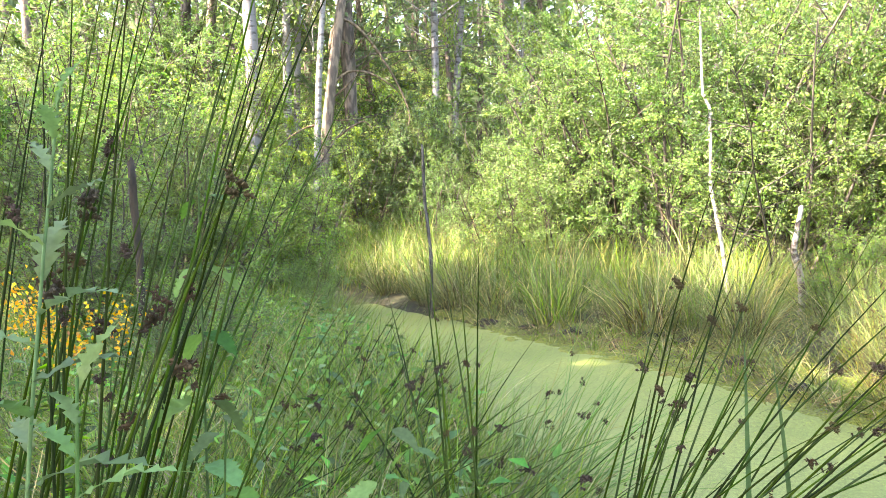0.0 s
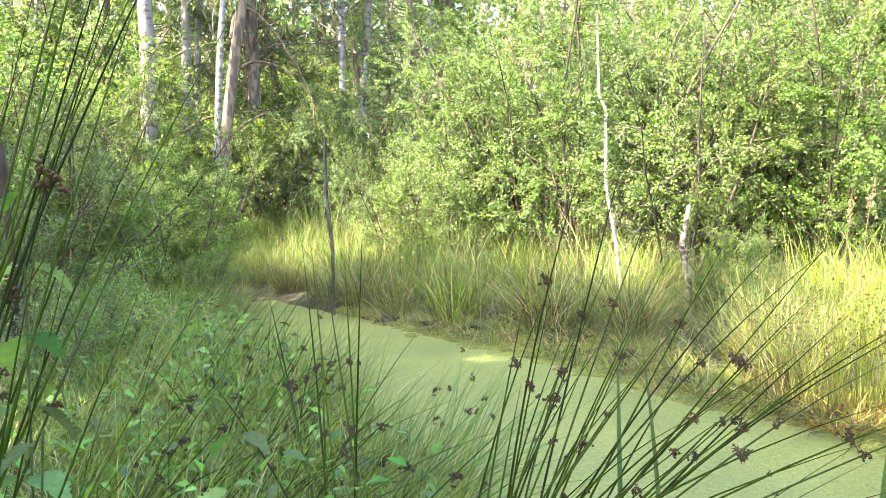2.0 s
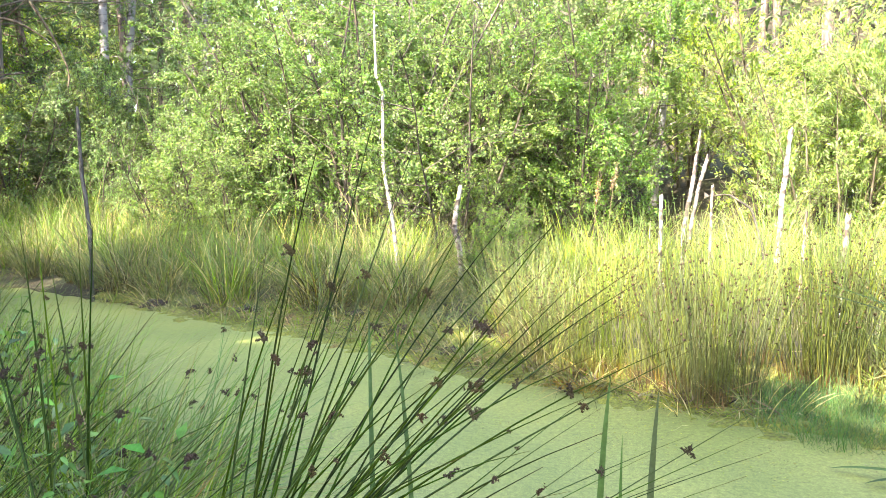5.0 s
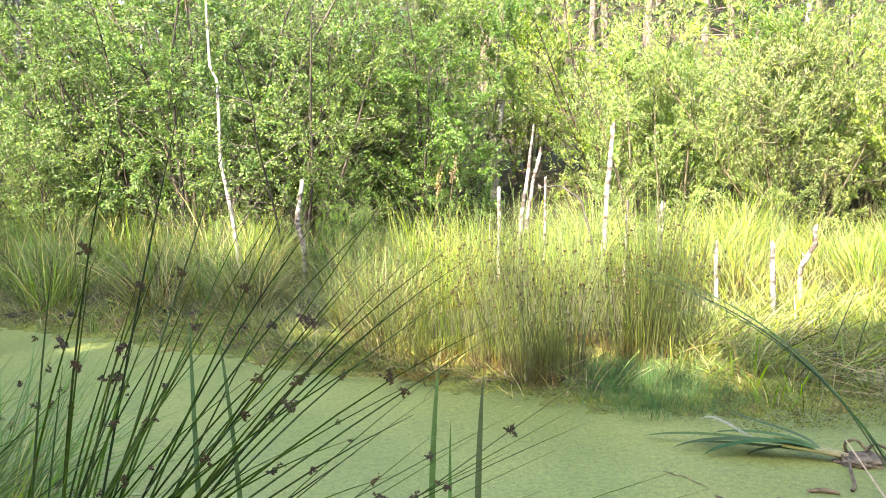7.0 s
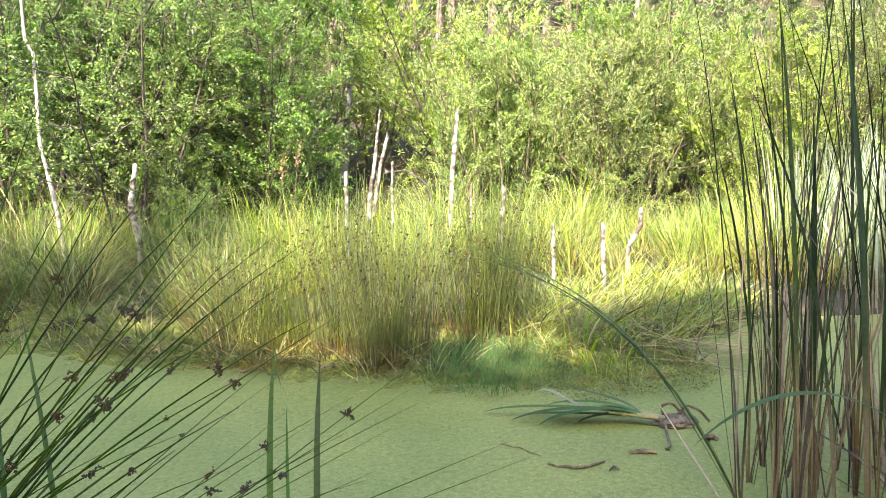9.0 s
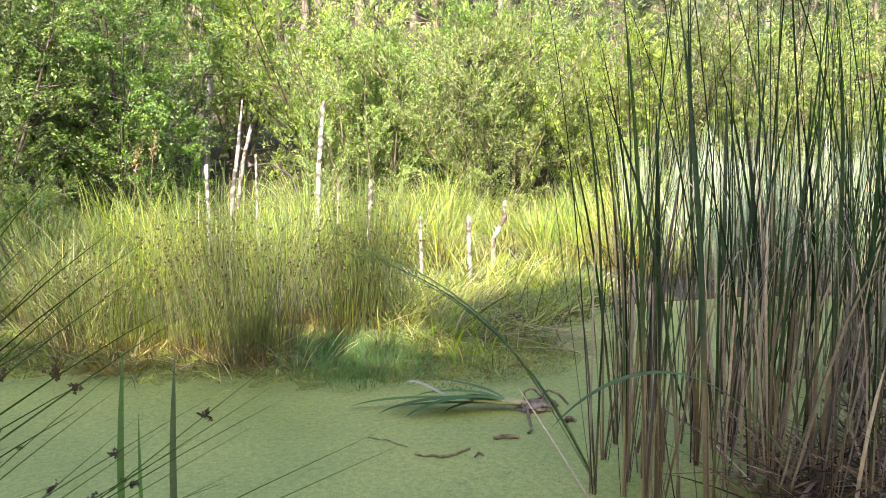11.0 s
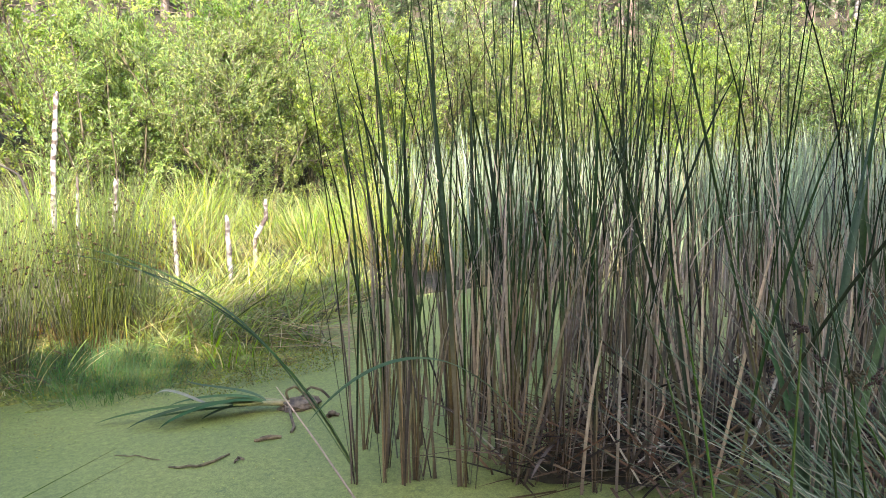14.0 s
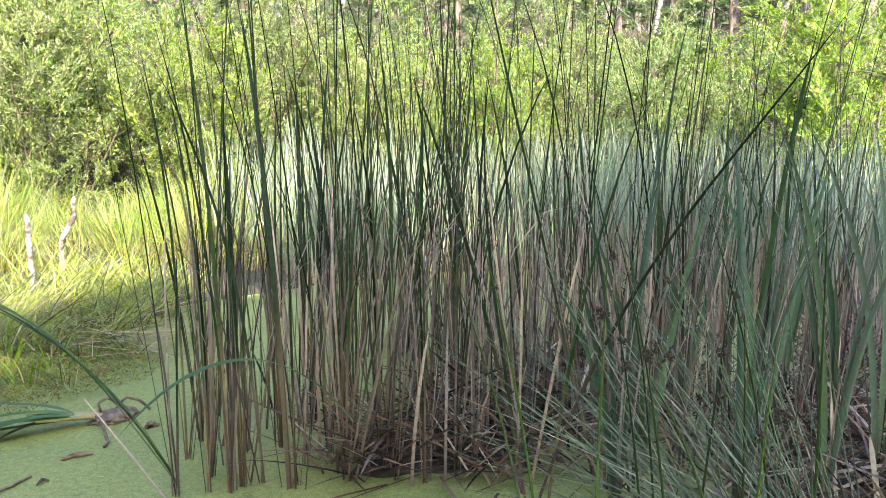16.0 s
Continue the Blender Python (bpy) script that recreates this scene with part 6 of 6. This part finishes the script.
def leaning_cattail():
    """Long leaves of one shoot that lean across the others at the end of the stand."""
    o = np.array((2.15, 0.42, 0.0))
    ob = thing("leaning_cattail", "dark cattail shoot leaning across the reed stand", "cattail", m=Matrix.Translation(o))
    for k, (pts, w) in enumerate((([(2.08, 0.46, -0.05), (2.2, 0.36, 0.46), (2.3, 0.25, 0.80), (2.36, 0.1, 1.11), (2.38, -0.1, 1.4), (2.39, -0.27, 1.65)], 0.015),
                                  ([(2.22, 0.44, -0.05), (2.24, 0.40, 0.5), (2.26, 0.32, 1.0), (2.3, 0.2, 1.45)], 0.012), ([(2.14, 0.40, -0.05), (2.05, 0.45, 0.5), (1.98, 0.5, 1.0), (1.95, 0.5, 1.5)], 0.010))):
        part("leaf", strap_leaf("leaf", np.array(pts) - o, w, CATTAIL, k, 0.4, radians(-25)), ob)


leaning_cattail()


def broad_cattail(x, y, seed, n=6):
    """A young shoot with broad blue-green leaves in a fan."""
    rng = np.random.default_rng(seed)
    ob = thing("cattail", "broad blue-green cattail shoot with spreading leaves", "cattail", "broad cattails at the bank", m=Matrix.Translation((x, y, max(float(ground_z(x, y)), 0) - 0.03)))
    fan = rng.uniform(0, math.pi)
    for k in range(n):
        a = fan + math.pi * (k % 2) + rng.normal() * 0.3
        P = curves(np.zeros((1, 3)), np.array([a]), np.array([rng.uniform(0.02, 0.14)]), np.array([rng.uniform(0.15, 0.75)]), np.array([rng.uniform(0.9, 1.5)]), 11, 2.0)
        V, F, A = ribbons(P, np.array([rng.uniform(0.016, 0.026)]), np.array([a + rng.normal() * 0.5]), 5, 0.4, 0.8)
        part("leaf", put_mesh("leaf", V, F, CATTAIL_BLUE, A), ob)
    for k in range(2):
        part("dry_leaf", DRY_LEAVES[int(rng.integers(0, 8))], ob, "dry brown leaf", m=Matrix.Rotation(rng.uniform(0, 6.28), 4, "Z") @ Matrix.Scale(0.8, 4))


for k, (x, y) in enumerate(((2.75, 0.02), (2.95, -0.2), (3.2, 0.1), (3.3, -0.3), (3.6, -0.1), (3.9, 0.2), (4.3, -0.2), (2.55, 0.35), (3.0, 0.45), (3.5, 0.5))):
    broad_cattail(x, y, 490 + k)


def broken_stalks():
    """Tan flattened stalks heaped on the mud at the bank."""
    rng = np.random.default_rng(726)
    q = scatter([(2.9, -0.05), (3.1, -0.5), (4.2, -0.7), (5.0, -0.3), (4.2, 0.25), (3.4, 0.2)], 190, rng)
    n = len(q)
    base = np.stack([q[:, 0], q[:, 1], np.maximum(ground_z(q[:, 0], q[:, 1]), 0) + rng.uniform(0.02, 0.14, n)], -1)
    t0 = rng.uniform(1.25, 1.65, n)
    P = curves(base, rng.uniform(0, 6.28, n), t0, t0 + rng.uniform(-0.1, 0.25, n), rng.uniform(0.12, 0.5, n), 4)
    V, F, A = ribbons(P, rng.uniform(0.010, 0.026, n), rng.uniform(0, 3.14, n), 9, 0.5, 1.0)
    thing("broken_stalks", "tan flattened reed stalks heaped on the mud", "dead reed", me=put_mesh("broken_stalks", V, F, STRAW, A), kind="stuff")


broken_stalks()


def twig(label, x, y, pts, r, seed):
    p = np.array(pts, float)
    rng = np.random.default_rng(seed)
    u = np.linspace(0, 1, 10)
    P = np.stack([np.interp(u, np.linspace(0, 1, len(p)), p[:, k]) for k in range(3)], -1)[None]
    P[0, :, :2] += rng.normal(size=(10, 2)) * 0.004
    V, F, A = tubes(P, (r * (0.6 + 0.4 * np.sin(np.linspace(0.3, 2.8, 10))))[None], 6)
    thing("twig", label, "twig", "twigs afloat on the duckweed", me=put_mesh("twig", V, F, ROOT, A), m=Matrix.Translation((x, y, 0.004)))


twig("pale brown twig floating on the duckweed", 1.62, 2.255, [(-0.06, 0.015, 0.0), (0, 0.0, 0.008), (0.055, -0.015, 0.0)], 0.011, 1)
twig("thin curved brown twig floating on duckweed", 1.29, 2.19, [(-0.11, 0.045, 0), (-0.02, -0.03, 0.004), (0.05, -0.02, 0.004), (0.13, 0.02, 0)], 0.006, 2)
twig("thin dark twig floating on duckweed", 1.12, 2.40, [(-0.09, 0.09, 0), (0.0, 0.0, 0.002), (0.05, -0.08, 0)], 0.003, 3)
twig("short dark bark scrap floating on duckweed", 1.98, 2.32, [(-0.03, 0.0, 0), (0.0, 0.015, 0.012), (0.03, 0.0, 0)], 0.014, 4)
twig("small dark bark scrap floating on duckweed", 1.43, 2.12, [(-0.02, 0.0, 0), (0.0, 0.01, 0.01), (0.02, 0.0, 0)], 0.006, 5)


def leaning_stalk():
    """A bare grey stalk that leans from the near bank over the water."""
    P = np.array([[(1.52, 1.06, -0.04), (1.50, 1.28, 0.12), (1.47, 1.52, 0.27), (1.44, 1.77, 0.41)]])
    V, F, A = tubes(P, np.array([[0.0045, 0.004, 0.0035, 0.002]]), 6)
    thing("dead_stalk", "bare grey stalk leaning over the duckweed", "dead reed", "dead stalks among the reeds", me=put_mesh("dead_stalk", V, F, CATTAIL_DRY, A))


leaning_stalk()


def fallen_reeds():
    """Tan stalks lying flat over the moss of the hollow."""
    rng = np.random.default_rng(722)
    q = np.concatenate([scatter([(2.0, 3.75), (2.5, 3.25), (2.8, 3.3), (2.9, 4.1), (2.3, 4.3)], 120, rng), scatter([(1.6, 4.3), (2.0, 3.9), (2.9, 4.1), (2.6, 4.9), (1.8, 4.8)], 110, rng)])
    n = len(q)
    base = np.stack([q[:, 0], q[:, 1], np.maximum(ground_z(q[:, 0], q[:, 1]), 0) + rng.uniform(0.015, 0.10, n)], -1)
    t0 = rng.uniform(1.40, 1.62, n)
    P = curves(base, radians(115) + rng.normal(size=n) * 0.55 + math.pi * (rng.uniform(size=n) < 0.5), t0, t0 + rng.uniform(-0.08, 0.12, n), rng.uniform(0.25, 0.75, n), 4)
    P[..., 2] = np.maximum(P[..., 2], 0.012)
    V, F, A = ribbons(P, rng.uniform(0.006, 0.015, n), rng.uniform(0, 3.14, n), 8, 0.4, 1.0)
    thing("fallen_reeds", "tan dead reed stalks lying on the moss", "dead reed", me=put_mesh("fallen_reeds", V, F, STRAW, A), kind="stuff")


fallen_reeds()


def shore_litter():
    """Brown and straw-coloured scraps matted between the sedge feet and the water."""
    rng = np.random.default_rng(724)
    band = [(-6.0, 6.85), (-4.0, 5.75), (-3.1, 5.4), (-2.4, 5.15), (-1.5, 4.6), (-0.95, 4.25), (-0.14, 3.86), (0.54, 3.5), (1.0, 3.4), (1.15, 3.8), (0.6, 3.9), (0.0, 4.2), (-0.6, 4.45), (-1.1, 4.9), (-1.7, 5.6), (-2.3, 6.15), (-3.2, 6.2), (-4.7, 6.4), (-5.9, 7.15)]
    for name, label, mat, n, long in (("shore_litter", "brown matted litter along the far waterline", REED_LITTER, 900, 0.2), ("shore_straw", "pale dead sedge blades lying along the waterline", STRAW, 420, 0.42)):
        q = scatter(band, n, rng)
        base = np.stack([q[:, 0], q[:, 1], np.maximum(ground_z(q[:, 0], q[:, 1]), 0) + rng.uniform(0.015, 0.07, n)], -1)
        t0 = rng.uniform(1.1, 1.6, n)
        P = curves(base, rng.uniform(0, 6.28, n), t0, t0 + rng.uniform(0.0, 0.5, n), rng.uniform(0.05, long, n), 4)
        P[..., 2] = np.maximum(P[..., 2], 0.012)
        V, F, A = ribbons(P, rng.uniform(0.004, 0.011, n), rng.uniform(0, 3.14, n), 6, 0.3, 1.0)
        thing(name, label, "litter", me=put_mesh(name, V, F, mat, A), kind="stuff")


shore_litter()
SHOOTS = [tussock_mesh("sedge_shoot", 160 + k, 22, 0.32, 0.07, GRASS, 0.010, (0.0, 0.45), (0.1, 1.2), 5) for k in range(3)]
spread_things("sedge_shoot", "small fresh green sedge shoot in the moss", "sedge", "sedge shoots in the mossy hollow", SHOOTS,
              [(1.55, 3.3), (2.0, 3.05), (2.5, 3.3), (2.7, 3.9), (2.1, 4.2), (1.7, 3.9)], 10, 163, (0.6, 1.2), 0.14)
spread_things("sedge_shoot", "small fresh green sedge shoot in the moss", "sedge", "sedge shoots along the waterline", SHOOTS,
              [(-4.0, 5.75), (-3.1, 5.4), (-2.4, 5.1), (-1.5, 4.6), (-0.95, 4.3), (-0.14, 3.9), (0.54, 3.6), (0.3, 4.0), (-0.6, 4.4), (-1.6, 5.4), (-2.4, 6.0), (-4.0, 6.1)], 26, 164, (0.5, 1.0), 0.16)


for x_, y_, t_, k_ in ((-7.2, 5.85, 0, 0.38), (-6.6, 5.3, 120, 0.32), (-7.8, 6.1, 220, 0.42), (-4.2, 2.05, 70, 0.40), (-3.85, 1.6, 160, 0.34)):
    shrub("shrub", "low leafy green bush on the bank", "shrub", "low bushes on the bank", SHRUB_C, Matrix.Translation((x_, y_, float(ground_z(x_, y_)))) @ Matrix.Rotation(radians(t_), 4, "Z") @ Matrix.Scale(k_, 4))
shrub("sapling", "small leafy sapling beside a dead post", "sapling", "", SHRUB_C, Matrix.Translation((-1.22, 7.35, 0.1)) @ Matrix.Scale(0.42, 4))


# ---- plumes of tall grass in the meadow ----
def plume(x, y, height, seed, lean):
    rng = np.random.default_rng(seed)
    ob = thing("grass_plume", "tall pale grass plume above the sedges", "grass", "grass plumes of the meadow", m=Matrix.Translation((x, y, float(ground_z(x, y)))))
    P = curves(np.zeros((1, 3)), np.array([radians(lean)]), np.array([0.02]), np.array([0.2]), np.array([height]), 7)
    V, F, A = tubes(P, np.full((1, 8), 0.003), 4)
    part("stem", put_mesh("stem", V, F, STRAW, A), ob)
    n = 90
    s = rng.uniform(0.8, 1.0, n)
    p, d = on_limb(P, np.zeros(n, int), s)
    V, F, A = leaf_set(p + rng.normal(size=p.shape) * 0.012, rng.normal(size=p.shape) * 0.5 + np.array([0, 0, 1.0]), rng.uniform(0.02, 0.04, n), rng, 0.3)
    part("panicle", put_mesh("panicle", V, F, STRAW, A), ob, "pale feathery panicle")


plume(0.03, 6.67, 1.35, 801, 60)
plume(-0.1, 6.7, 1.2, 802, 40)


# ---- the breeze ----
def motions():
    """The near clumps rock a little in the light wind."""
    for ob, az, amount, lag in ((clump_water, 90, 0.35, 0.0), (clump_mid, 60, 0.4, 0.7), (clump_left, 80, 0.3, 1.3)):
        m = ob.matrix_basis.copy()
        rows = []
        for k in range(17):
            a = amount * math.sin(k * 1.15 + lag) * (0.7 + 0.3 * math.sin(k * 0.37))
            rows.append((float(k), m @ Matrix.Rotation(radians(a), 4, Vector((math.cos(radians(az)), -math.sin(radians(az)), 0)))))
        walk(ob, rows)


motions()
